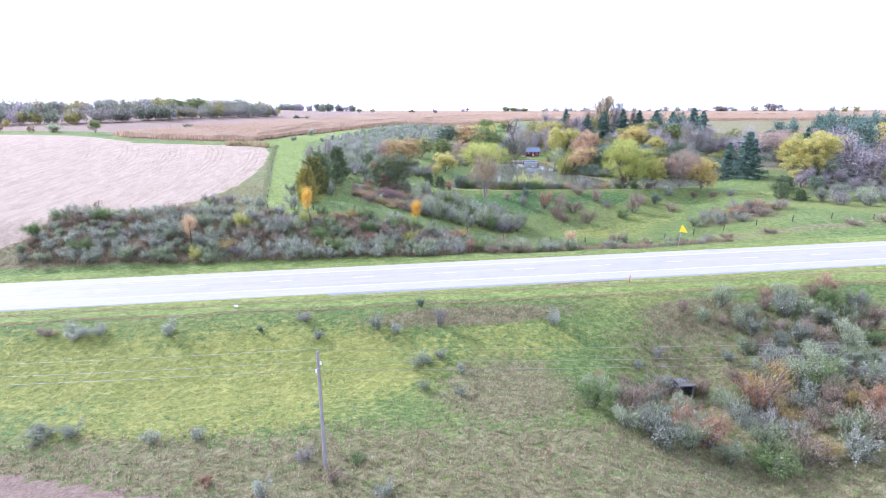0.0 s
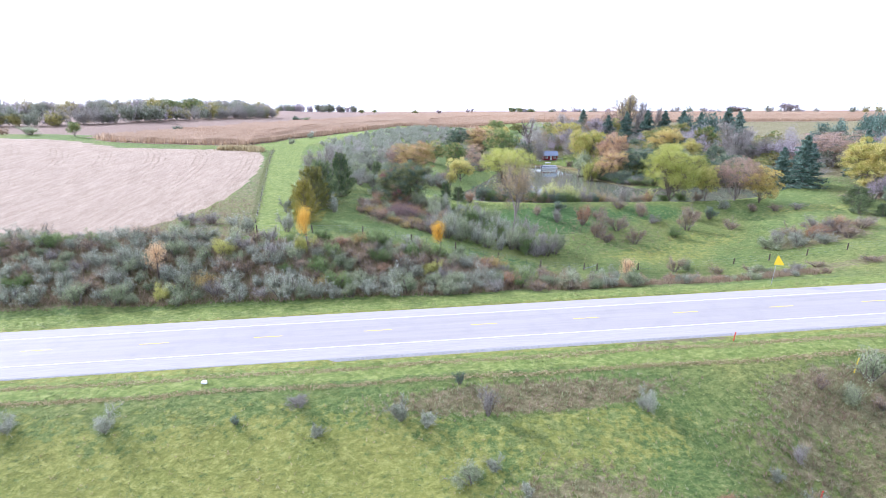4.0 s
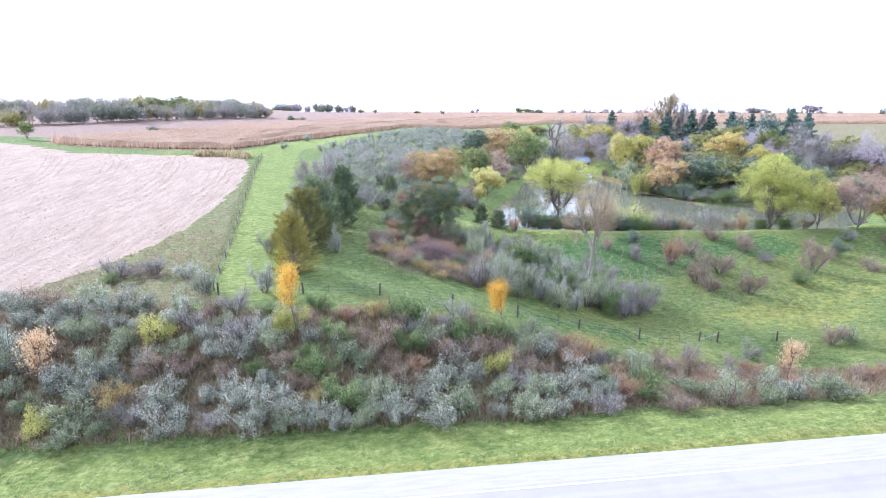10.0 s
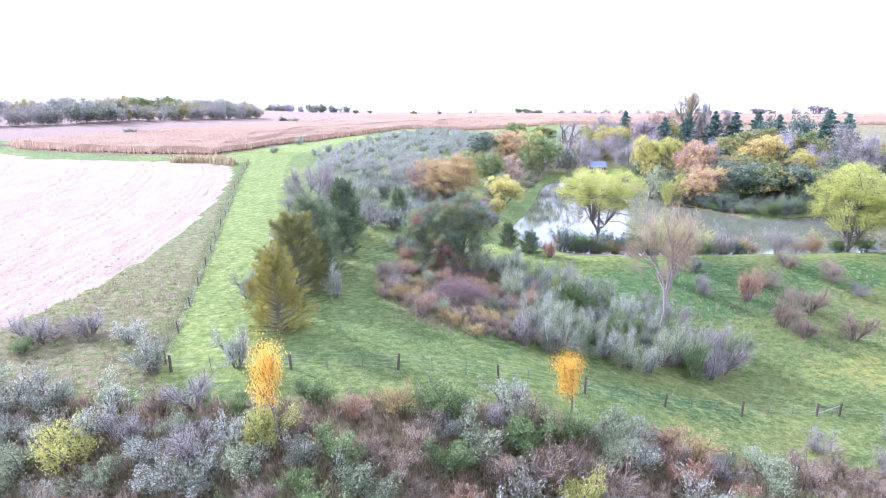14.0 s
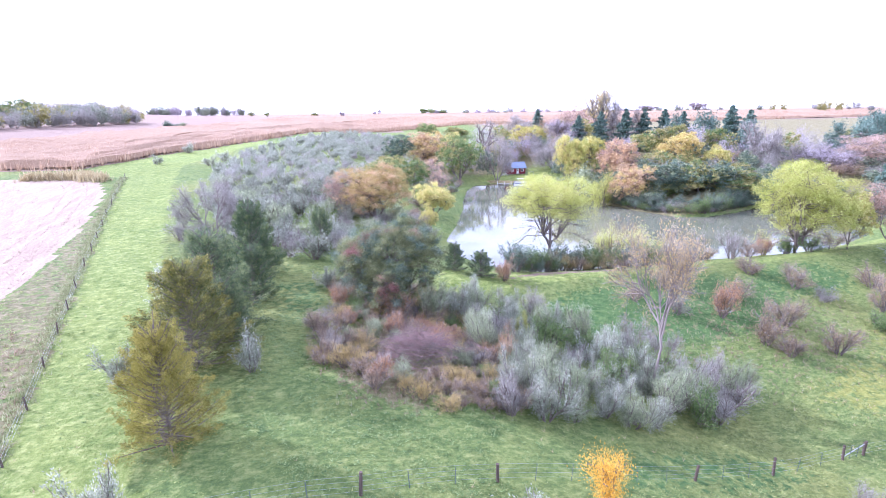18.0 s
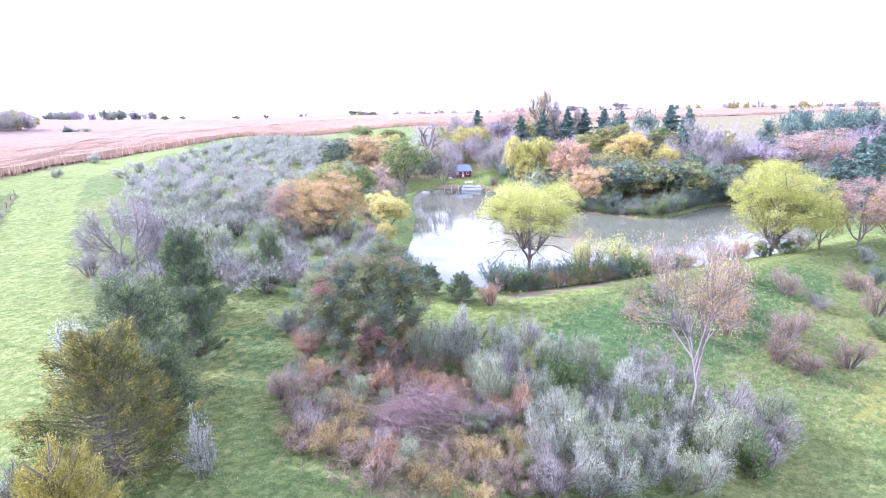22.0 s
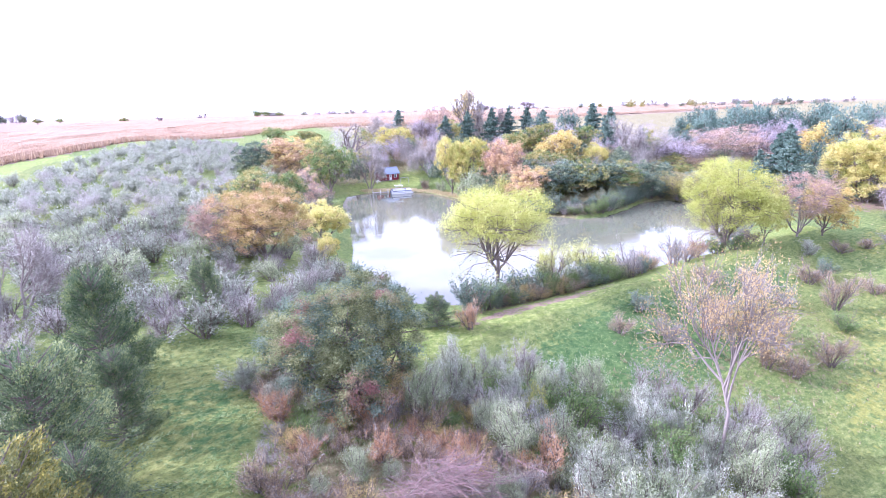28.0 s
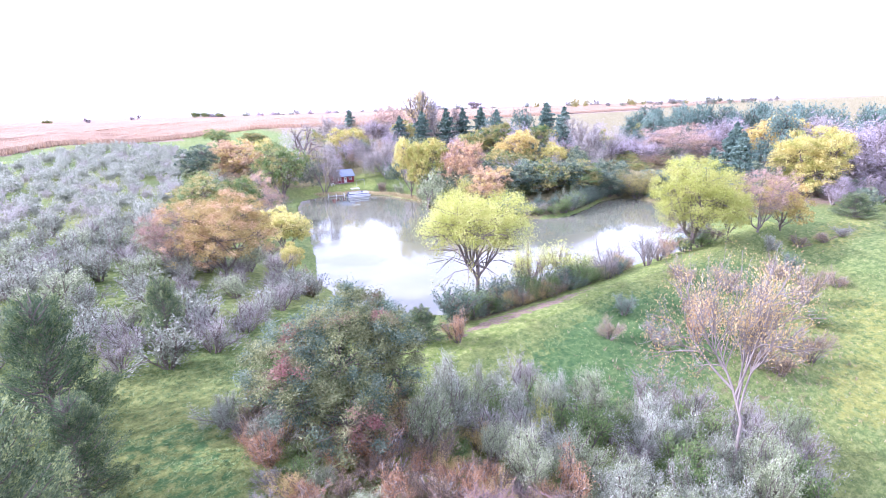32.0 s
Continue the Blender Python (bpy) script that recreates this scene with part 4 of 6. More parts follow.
# ---- the trees round the pond, on the dam and on the hill ----
TREES = {
    "yellow_young": [(-18.5, 96.1, 7.4, 2.8), (1.7, 99.4, 6, 3.2)],
    "orange_young": [(-38.5, 92, 5.4, 3.4)],
    "sparse": [(16.7, 114.8, 16.6, 12.0)],
    "willow": [(22.7, 145.5, 14.2, 13.6)],
    "willow_wide": [(61.7, 138.9, 14.4, 14)],
    "willow_small": [(34.3, 147.6, 7.2, 5.3), (40, 145.5, 6.4, 8.7)],
    "mixed": [(-3.5, 130.4, 8.8, 10.6)],
    "orange": [(0.9, 163.8, 9.5, 12.1)],
    "pinkish": [(-3.6, 166.9, 7.7, 7.3), (26, 215.5, 9.6, 9.3), (108.9, 284.2, 15.8, 13.4), (141.4, 180.7, 11.9, 25.2), (75.4, 134.5, 10.6, 10.4)],
    "yellow": [(16.2, 182.8, 7.2, 9.1), (11.7, 170.6, 4.8, 3.7), (47.1, 264.1, 12.4, 7.7), (79.8, 270.6, 11.6, 14.9), (67.4, 216.8, 15.7, 9.4), (97.8, 193.3, 8.3, 8)],
    "olive_tree": [(9.1, 197.8, 7.6, 10.4), (73.9, 339.5, 5.5, 13.9), (90.6, 179.8, 8, 13.1), (109.3, 226.8, 11, 13.6)],
    "green": [(17.4, 203.7, 8.6, 8.9), (41.5, 239.4, 16.2, 14.8), (62.2, 351, 7.6, 12.6), (114.4, 212.5, 10.9, 9.4)],
    "bare": [(-22.7, 156.7, 8.6, 9.7), (56, 243.7, 14.6, 12.3), (85.1, 290.5, 13.4, 18.8), (80.4, 258.6, 9.6, 14.2), (76.8, 240.7, 11.4, 14.7), (114, 258.5, 19, 15), (115.7, 196.2, 14.1, 16), (121, 191.9, 8.9, 14.4), (174.7, 159, 14.4, 21.9)],
    "dark": [(24.7, 253.7, 9.4, 11.4), (76.8, 188.6, 8.2, 12.6), (83.7, 183.8, 6.9, 15.6), (97.7, 178.2, 6.6, 10.6), (107.7, 169.5, 4.6, 7.8)],
    "rust": [(36.3, 255.3, 12.4, 17.8), (67.6, 188, 9.8, 11.3)],
    "dead": [(57.4, 256.4, 18, 16)],
    "conifer": [(96.8, 295.4, 13.5, 12.8), (110.2, 251.1, 15, 14.2), (127.1, 250.6, 15, 14.2), (128.5, 220.6, 17.4, 16.5), (128.1, 213, 16.1, 15.3), (133.6, 161.5, 13.7, 13)],
    "purple": [(100.1, 281.7, 10.4, 16.5), (93.6, 261.9, 9.4, 14.9), (110.5, 213.9, 9.6, 11.2), (127, 188.1, 7.3, 16.5), (140.6, 188.5, 9.1, 17.7), (160.6, 174.8, 13.8, 16.8), (152, 177.1, 10.6, 14.2), (167.3, 148.5, 14.3, 24.9), (151.1, 138.5, 13.4, 18.8), (145.2, 132.9, 13.3, 21.7), (132.6, 130.1, 16.4, 24.9)],
    "tallyellow": [(107, 262, 22, 15)],
    "yellowgreen": [(69.9, 212.4, 15.7, 12.3), (69.3, 136.5, 8.7, 6.1)],
    "orange2": [(74.5, 204.7, 14.1, 12.1)],
    "yellow_bush": [(61.9, 191.8, 9.6, 7.9)],
    "willow_thin": [(61.4, 202.6, 10.7, 9.8)],
    "gold": [(93.2, 203.2, 11.4, 13.1)],
    "olive_bush_big": [(103.2, 171.4, 6.9, 10.6)],
    "pine": [(126.3, 229.3, 15.3, 11.475), (122.5, 239.1, 14.6, 9.6), (158.7, 207.3, 12.8, 9.6), (180.5, 209.4, 15.2, 11.4), (187.4, 202.7, 15, 11.25), (194.4, 197.2, 15.7, 11.775), (201.2, 191.7, 16.1, 12.075), (207.8, 186, 16.9, 12.675), (210.3, 179, 16.5, 12.375), (216.3, 173.4, 16.8, 12.6), (214.4, 165.7, 16.8, 12.6), (212.2, 158.4, 16.2, 12.15), (209.7, 151.5, 16.9, 12.675), (207, 145.1, 16.7, 12.525), (147.7, 196.4, 9.2, 6.9), (134, 154.8, 10.2, 7.65), (145.6, 152.5, 17.9, 13.425)],
    "gold2": [(155.8, 158.9, 15.3, 17.9), (80.6, 132.8, 8.6, 9.5)],
    "maple": [(115, 138.5, 14.6, 15.5)],
    "cedar": [(100.4, 127.2, 4.5, 7.9), (94.2, 120, 4.2, 4.8), (97, 117, 3, 4.1)],
}

for kind, spots in TREES.items():
    for x, y, high, wide in spots:
        plant(kind, x, y, high, wide)
for kind, x, y, high, wide in (("cedar_olive", -20.9, 110.4, 7.9, 6.6), ("cedar_bronze", -20.6, 119.6, 8.5, 8.6), ("cedar", -18.6, 123.4, 5.6, 5.4), ("cedar", -17.1, 139.5, 8.7, 7.4), ("cedar", -20.0, 127.4, 8.7, 8.2), ("cedar", -16.8, 132.4, 5.8, 5.2), ("cedar", -9.0, 148.0, 5.8, 4.2), ("conifer", 103, 256, 14, 13.3), ("conifer", 119, 252, 14.5, 13.8), ("conifer", 135, 250, 14, 13.3), ("conifer", 96, 260, 13, 12.3), ("conifer", 103.6, 148.5, 13.6, 12.9), ("conifer", 107.5, 152.5, 13.2, 12.5), ("conifer", 101.5, 153.5, 11.5, 10.9), ("cedar", 7.2, 142.0, 3.8, 3.6), ("cedar", 9.9, 139.6, 3.4, 4.2)):
    plant(kind, x, y, high, wide, "cedars beside the grass strip" if x < -12 else "")

# ---- bushes ----
BANK = [(-66, 89), (-36, 86.3), (2, 85.6), (12, 86.5), (13, 97), (0, 100), (-17, 99.5), (-28, 100), (-40, 103), (-66, 103)]
for x, y in scatter(BANK, 1.85, 3):
    r, left = PLANT.random(), x < -22 or y < 90
    if r < (0.62 if left else 0.34):
        kind = "silver_bush" if PLANT.random() < 0.65 else "silver_green_bush"
    elif r < (0.76 if left else 0.6):
        kind = "brown_bush"
    elif r < (0.84 if left else 0.68):
        kind = "lilac_bush"
    elif r < (0.865 if left else 0.76):
        kind = "rust_bush" if PLANT.random() < 0.6 else "olive_weed"
    else:
        kind = "green_bush" if PLANT.random() < 0.8 else "yellow_bush"
    s = PLANT.uniform(0.65, 1.3)
    plant(kind, x, y, 2.4 * s, 3.3 * s, "bushes on the road bank")
CLUMP = [(-1, 110.6), (4, 118), (2, 128), (5, 131.5), (12, 130), (17, 126), (22, 121), (27.5, 116), (25, 111.2), (12.6, 110.2), (2.7, 110.4)]
for x, y in scatter(CLUMP, 2.1, 4):
    kind = "lilac_bush" if x > 19 and PLANT.random() < 0.7 else PLANT.choice(["fine_silver_bush", "fine_silver_bush", "fine_silver_bush", "fine_green_bush", "fine_green_bush", "lilac_bush", "green_bush"] if PLANT.random() < 0.93 else ["rust_bush", "yellow_bush"])
    s = PLANT.uniform(0.75, 1.25)
    plant(kind, x, y, 3.5 * s, 3.7 * s, "bushes below the dam")
for x, y in scatter([(-12.6, 118.6), (-11.6, 124), (-10.2, 129), (-8.6, 135), (1, 134), (4, 128), (5, 118), (3, 111.5), (-3, 110.6), (-8, 113.6)], 1.2, 6):
    if math.hypot((x + 4.0) / 3.8, (y - 118.4) / 2.6) < 1:
        continue
    kind = PLANT.choice(["brown_bush", "brown_bush", "brown_bush", "rust_bush", "fine_green_bush", "green_bush", "olive_weed", "brown_bush", "olive_weed", "lilac_bush"])
    s = PLANT.uniform(0.6, 1.15)
    plant(kind, x, y, 1.9 * s, 2.5 * s, "undergrowth round the brush pile")
GROVE = [(-25, 170), (-28, 195), (-27, 225), (-19, 255), (-8, 285), (8, 312), (28, 340), (42, 345), (42, 310), (24, 262), (14, 232), (4, 205), (-3, 178), (4, 168), (9, 160), (5, 151), (-3, 145.5), (-12, 143), (-15, 147), (-20, 157)]
near_grove, far_grove = [], []
for x, y in scatter(GROVE, 3.0, 7):
    if y < 192:
        near_grove.append((x, y))
    elif math.sin(x * 0.9 + y * 0.31) * math.sin(y * 0.53 - x * 0.2) > -0.55:
        far_grove.append((x, y))
for x, y in near_grove:
    s = PLANT.uniform(0.8, 1.25)
    plant(PLANT.choice(["lilac_bush", "mid_silver_bush", "mid_silver_bush", "mid_silver_bush", "mid_silver_bush", "silver_green_bush"]), x, y, 3.0 * s, 4.4 * s, "bushes of the hillside thicket")


def joined(name, spots, pool, label, high, wide, category):
    """Many plants too far off to tell apart, as one thing."""
    rng = random.Random(9)
    verts, faces, mats, base = [], [], [], 0
    materials = []
    for x, y in spots:
        parts = rng.choice(KINDS[rng.choice(pool)])
        s, q = rng.uniform(0.75, 1.3), rng.uniform(0, 6.28)
        for mesh in (parts["crown"],):
            v = np.empty(len(mesh.vertices) * 3)
            mesh.vertices.foreach_get("co", v)
            v = v.reshape(-1, 3) * (wide * s, wide * s, high * s)
            v = np.stack([v[:, 0] * math.cos(q) - v[:, 1] * math.sin(q) + x, v[:, 0] * math.sin(q) + v[:, 1] * math.cos(q) + y, v[:, 2] + z_at(x, y)], -1)
            n = len(mesh.polygons)
            f = np.arange(3 * n).reshape(n, 3) + base
            base += len(v)
            verts.append(v)
            faces.append(f)
            slots = np.zeros(n, np.int32)
            mesh.polygons.foreach_get("material_index", slots)
            for one in mesh.materials:
                if one not in materials:
                    materials.append(one)
            mats.append(np.array([materials.index(one) for one in mesh.materials])[slots])
    me = mesh_of(name, np.concatenate(verts), np.concatenate(faces), materials)
    me.polygons.foreach_set("material_index", np.concatenate(mats).astype(np.int32))
    return tagged(new(name, me), label, category, kind="stuff")


joined("bush_thicket", far_grove, ["far_silver_bush", "far_silver_bush", "far_silver_bush", "far_lilac_bush"], "thicket of silvery autumn olive bushes over the hillside", 2.7, 3.5, "bushes")
SOUTH = [(21, 53.5), (28, 58.5), (40, 59.5), (56, 61), (60, 50), (50, 40), (38, 34), (26, 36), (18, 39), (15, 44), (17, 49)]
for x, y in scatter(SOUTH, 1.95, 8):
    if math.hypot(x - 28.5, y - 46.0) < 2.2 or (abs(x - 28.4) < 1.2 and y < 46) or (x < 36 and y > 49.5 and PLANT.random() < 0.6):
        continue
    r = PLANT.random()
    kind = "mid_silver_bush" if r < 0.3 else "silver_green_bush" if r < 0.52 else "lilac_bush" if r < 0.6 else "brown_bush" if r < 0.8 else "rust_bush" if r < 0.88 else "olive_weed" if r < 0.94 else "green_bush"
    s = PLANT.uniform(0.7, 1.3) * (1.4 if y < 46 else 1.2 if x > 38 else 0.85)
    plant(kind, x, y, 2.1 * s, 2.6 * s, "bushes of the draw south of the road")
for kind, x, y, high, wide in (
    ("silver_bush", -29.3, 104.6, 3.4, 3.6), ("silver_bush", -23.0, 104.4, 3.6, 3.2), ("lilac_bush", -40.4, 110.2, 2.6, 4.2), ("lilac_bush", -37.0, 111.6, 2.4, 4.0), ("green_bush", -40.6, 108.6, 1.7, 2.0), ("silver_bush", -33, 110, 2.2, 2.8),
    ("silver_bush", -25.4, 118.6, 3.2, 3.0), ("silver_bush", -16.6, 117.6, 3.8, 2.6), ("silver_bush", -24.0, 133.6, 4.4, 5.0), ("silver_bush", -23.4, 128.6, 3.2, 3.6), ("silver_green_bush", -21.6, 137.5, 3.0, 4.2), ("lilac_bush", -22.4, 146.0, 3.2, 4.6), ("lilac_bush", -20.0, 151.0, 3.0, 4.4), ("lilac_bush", -24.0, 156.0, 3.4, 4.8), ("mid_silver_bush", -20.4, 154.6, 3.0, 4.4), ("lilac_bush", -24, 150, 3.4, 4.4), ("lilac_bush", -27, 157, 3.0, 4.0),
    ("fine_green_bush", -0.5, 126.4, 4.3, 4.0), ("fine_green_bush", 2.9, 120.6, 4.4, 3.6), ("fine_silver_bush", -7.9, 131.0, 2.6, 3.4), ("fine_silver_bush", -9.5, 134.2, 2.4, 3.0), ("silver_green_bush", 25.6, 45.0, 2.4, 3.0), ("silver_bush", 31.4, 43.4, 2.6, 3.2), ("silver_bush", 25.0, 41.5, 2.8, 3.4), ("silver_bush", 28.2, 49.6, 1.7, 2.6), ("brown_bush", 29.9, 49.3, 1.6, 2.4), ("brown_bush", 27.2, 48.4, 1.5, 1.9), ("brown_bush", 30.8, 48.6, 2.0, 2.4), ("brown_bush", 26.2, 49.4, 1.8, 2.4), ("rust_bush", -3.6, 126.6, 3.0, 3.4), ("rust_bush", -5.6, 127.4, 2.8, 2.6), ("yellow_bush", 8.6, 124.2, 3.2, 2.4),
    ("lilac_bush", 23.4, 112.8, 3.8, 4.6), ("rust_bush", 12.4, 137.4, 3.0, 3.0), ("dark_bush", 15.4, 141.0, 3.8, 4.8), ("green_bush", 18.4, 142.0, 3.8, 5.0), ("dark_bush", 21.4, 142.6, 4.0, 5.2), ("dark_bush", 24.6, 142.8, 4.0, 5.0), ("green_bush", 27.8, 142.8, 3.8, 5.0), ("brown_bush", 30.6, 142.6, 3.6, 4.6), ("dark_bush", 33.6, 142.2, 3.6, 4.8), ("green_bush", 37.0, 142.0, 3.6, 4.8), ("brown_bush", 46.5, 141.2, 3.4, 4.4), 
    ("brown_bush", 30.5, 141.2, 2.4, 4.0), ("dark_bush", 34.5, 141.2, 2.6, 3.6), ("lilac_bush", 41.3, 140.2, 5.2, 4.4), ("dark_bush", 43.5, 140.2, 2.6, 3.0), ("lilac_bush", 50.1, 139.6, 5.0, 4.6), ("brown_bush", 53.5, 139.6, 2.8, 3.2), ("rust_bush", 57.0, 140.2, 3.2, 4.0), ("green_bush", 60.5, 139.4, 2.8, 4.0), ("green_bush", 64.5, 138.8, 3.0, 4.4), ("brown_bush", 68.5, 138.4, 2.6, 3.2),
    ("brown_bush", 26.2, 130.2, 2.4, 3.0), ("lilac_bush", 29.8, 127, 3.0, 3.4), ("brown_bush", 36.3, 120.5, 5.4, 4.2), ("rust_bush", 35.0, 125.5, 5.0, 4.2), ("brown_bush", 37.6, 118.4, 3.2, 4.0), ("brown_bush", 43.2, 117.4, 3.6, 4.0), ("brown_bush", 41.5, 122.5, 3.6, 5.2), ("brown_bush", 49.5, 128.4, 3.4, 4.8), ("brown_bush", 56.8, 122.0, 5.0, 4.6), ("brown_bush", 46.0, 132.5, 2.8, 4.4), ("brown_bush", 39.4, 128.0, 3.0, 4.2), ("green_bush", 52.5, 119.5, 2.6, 3.6), ("brown_bush", 60.5, 126.5, 3.4, 4.4), ("brown_bush", 66.0, 121.0, 2.6, 4.0), ("dark_bush", 31.5, 132.0, 2.6, 3.4), ("dark_bush", 64.3, 126.4, 3.2, 3.4), ("lilac_bush", 50.9, 125.4, 2.2, 3.4), ("silver_bush", 70.5, 130.6, 2.6, 3.4), ("brown_bush", 76, 128.5, 2.0, 3.4), ("brown_bush", 80, 126.5, 1.8, 3.6), ("lilac_bush", 84, 125, 1.8, 3.8),
    ("silver_green_bush", 19.3, 87.2, 3.2, 4.2), ("silver_bush", 25.2, 87.6, 2.4, 3.8), ("silver_green_bush", 28.6, 87.8, 2.0, 3.0), ("brown_bush", 17.5, 94.5, 2.6, 4.0), ("brown_bush", 21.5, 96, 2.4, 3.6), ("lilac_bush", 26.5, 96.8, 2.2, 3.4), ("orange_young", 30.3, 93.6, 4.6, 3.2), ("brown_bush", 36.5, 92, 1.8, 3.4), ("silver_bush", 31.5, 100.8, 2.2, 2.8), ("lilac_bush", 23.6, 100.4, 2.2, 3.0),
    ("brown_bush", 44.0, 103.3, 3.0, 3.2), ("silver_green_bush", 46.4, 103.8, 2.6, 3.2), ("brown_bush", 49.5, 99.5, 2.0, 3.0), ("brown_bush", 54, 97, 1.6, 3.0), ("brown_bush", 62, 93, 1.2, 3.6), ("brown_bush", 70, 91.5, 1.3, 4.0), ("brown_bush", 88, 92, 1.6, 4.2), ("brown_bush", 96, 93, 1.8, 4.6), ("rust_bush", 104, 94, 1.8, 5.0),
    ("silver_green_bush", 64.0, 106.8, 3.0, 4.8), ("lilac_bush", 67.0, 108.5, 3.0, 5.2), ("silver_bush", 68.6, 105.2, 3.0, 4.8), ("brown_bush", 71.0, 109.5, 3.0, 5.0), ("rust_bush", 73.2, 107.0, 3.0, 5.2), ("lilac_bush", 75.8, 110.0, 3.2, 5.4), ("brown_bush", 78.6, 107.4, 3.2, 5.4), ("rust_bush", 80.6, 110.0, 2.8, 5.0), ("brown_bush", 84.0, 108.4, 2.6, 5.0), ("lilac_bush", 87.0, 110.4, 2.4, 4.6), ("silver_bush", 72.0, 103.6, 2.6, 4.2), ("brown_bush", 77.4, 104.2, 2.6, 4.6),
    ("silver_bush", -41.1, 59.8, 1.9, 3.6), ("silver_bush", -38.6, 60.2, 1.5, 2.4), ("silver_bush", -30.5, 59.6, 2.2, 2.4), ("brown_bush", -44.5, 60.4, 1.2, 2.6), ("dark_bush", -19.9, 59.4, 0.8, 1.0), ("silver_bush", -13.0, 57.7, 1.2, 1.8), ("lilac_bush", -14.8, 60.9, 1.6, 2.6), ("silver_bush", -5.8, 58.8, 2.0, 2.6), ("silver_bush", -3.6, 58.0, 1.5, 2.0), ("lilac_bush", 1.8, 58.6, 3.0, 2.0), ("dark_bush", -0.3, 61.9, 1.4, 1.2), ("silver_bush", 16.1, 58.0, 2.0, 2.4),
    ("silver_green_bush", -0.7, 52.8, 1.8, 3.2), ("silver_bush", 1.5, 53.6, 1.2, 2.0), ("silver_bush", 3.5, 51.1, 1.4, 1.4), ("silver_bush", 2.8, 46.8, 1.4, 1.3), ("silver_green_bush", -0.9, 48.4, 1.0, 2.0), ("silver_green_bush", 16.7, 45.2, 3.0, 3.0), ("rust_bush", 33.5, 43.6, 4.4, 5.2), ("olive_weed", 35.6, 45.4, 4.6, 5.6), ("green_bush", 40.5, 44.2, 4.4, 4.2), ("lilac_bush", 40.5, 49.8, 2.8, 4.4), ("silver_green_bush", 31.2, 45.8, 2.2, 2.4), ("green_bush", 33.2, 38.4, 2.4, 3.0),
    ("silver_bush", -36.5, 44.5, 1.6, 3.4), ("silver_bush", -33.6, 44.2, 1.5, 2.6), ("silver_bush", -26.0, 42.5, 1.2, 1.8), ("silver_bush", -22.0, 42.5, 1.4, 1.6), ("lilac_bush", -12.0, 38.6, 1.6, 2.2), ("silver_bush", -14.5, 34.2, 2.0, 1.8), ("green_bush", -7.4, 37.8, 1.0, 1.6), ("brown_bush", -9.2, 35.6, 1.2, 2.0), ("rust_bush", -19.4, 36.5, 0.9, 1.8), ("silver_bush", -5.2, 33.6, 1.2, 2.2),
):
    plant(kind, x, y, high, wide)
for k in range(26):
    x = 16.0 + 1.15 * k
    plant(PLANT.choice(["green_bush", "dark_bush", "green_bush", "brown_bush", "olive_weed"]), x, 141.9 - 0.02 * x + PLANT.uniform(-0.5, 0.5), PLANT.uniform(2.0, 3.2), PLANT.uniform(2.4, 3.4), "hedge along the dam")
for x, y in ((72, 176), (75, 173.5), (79, 173), (83, 174.5), (87, 175.5), (91, 177), (68, 180), (66, 188), (95, 178.5)):
    plant(PLANT.choice(["silver_bush", "dark_bush", "silver_green_bush"]), x + 1.5, y + 2.5, PLANT.uniform(2.6, 4.2), PLANT.uniform(4, 5.5), "bushes along the far shore")
edge = [(103, 177.5), (96, 179), (86, 176), (76, 174), (71.5, 176), (68, 184), (66, 197), (68, 212)]
for (ax, ay), (bx, by) in zip(edge, edge[1:]):
    n = int(math.hypot(bx - ax, by - ay) / 2.6)
    for k in range(n):
        plant(PLANT.choice(["dark_bush", "dark_bush", "silver_green_bush", "lilac_bush", "dark_bush", "green_bush"]), ax + (bx - ax) * k / n, ay + (by - ay) * k / n - 1.2 * (bx < ax and ax > 75), PLANT.uniform(2.6, 5.0), PLANT.uniform(4.0, 5.6), "bushes along the far shore")
brink = SHORE[8:17]
for (ax, ay), (bx, by) in zip(brink, brink[1:]):
    far = math.hypot(bx - ax, by - ay)
    for k in range(int(far / 2.3)):
        t = (k + 0.5) * 2.3 / far
        plant(PLANT.choice(["dark_bush", "silver_green_bush", "dark_bush", "lilac_bush", "green_bush"]), ax + (bx - ax) * t + 0.9 * (by - ay) / far, ay + (by - ay) * t - 0.9 * (bx - ax) / far, PLANT.uniform(1.8, 3.0), PLANT.uniform(3.2, 4.4), "bushes hanging over the far shore")
for x, y in ((70, 196), (70, 204), (70, 216), (70, 226), (69, 233)):
    plant(PLANT.choice(["lilac_bush", "brown_bush", "silver_green_bush"]), x, y, PLANT.uniform(2.2, 3.4), PLANT.uniform(4, 5.5), "bushes along the far shore")
for x, y in ((12, 176), (16, 188), (23, 200), (30, 214), (36, 226), (41, 236), (26, 210), (10, 168), (9, 158)):
    plant(PLANT.choice(["lilac_bush", "silver_bush", "brown_bush"]), x - 1.5, y, PLANT.uniform(2.2, 3.6), PLANT.uniform(4, 5), "bushes along the near shore")

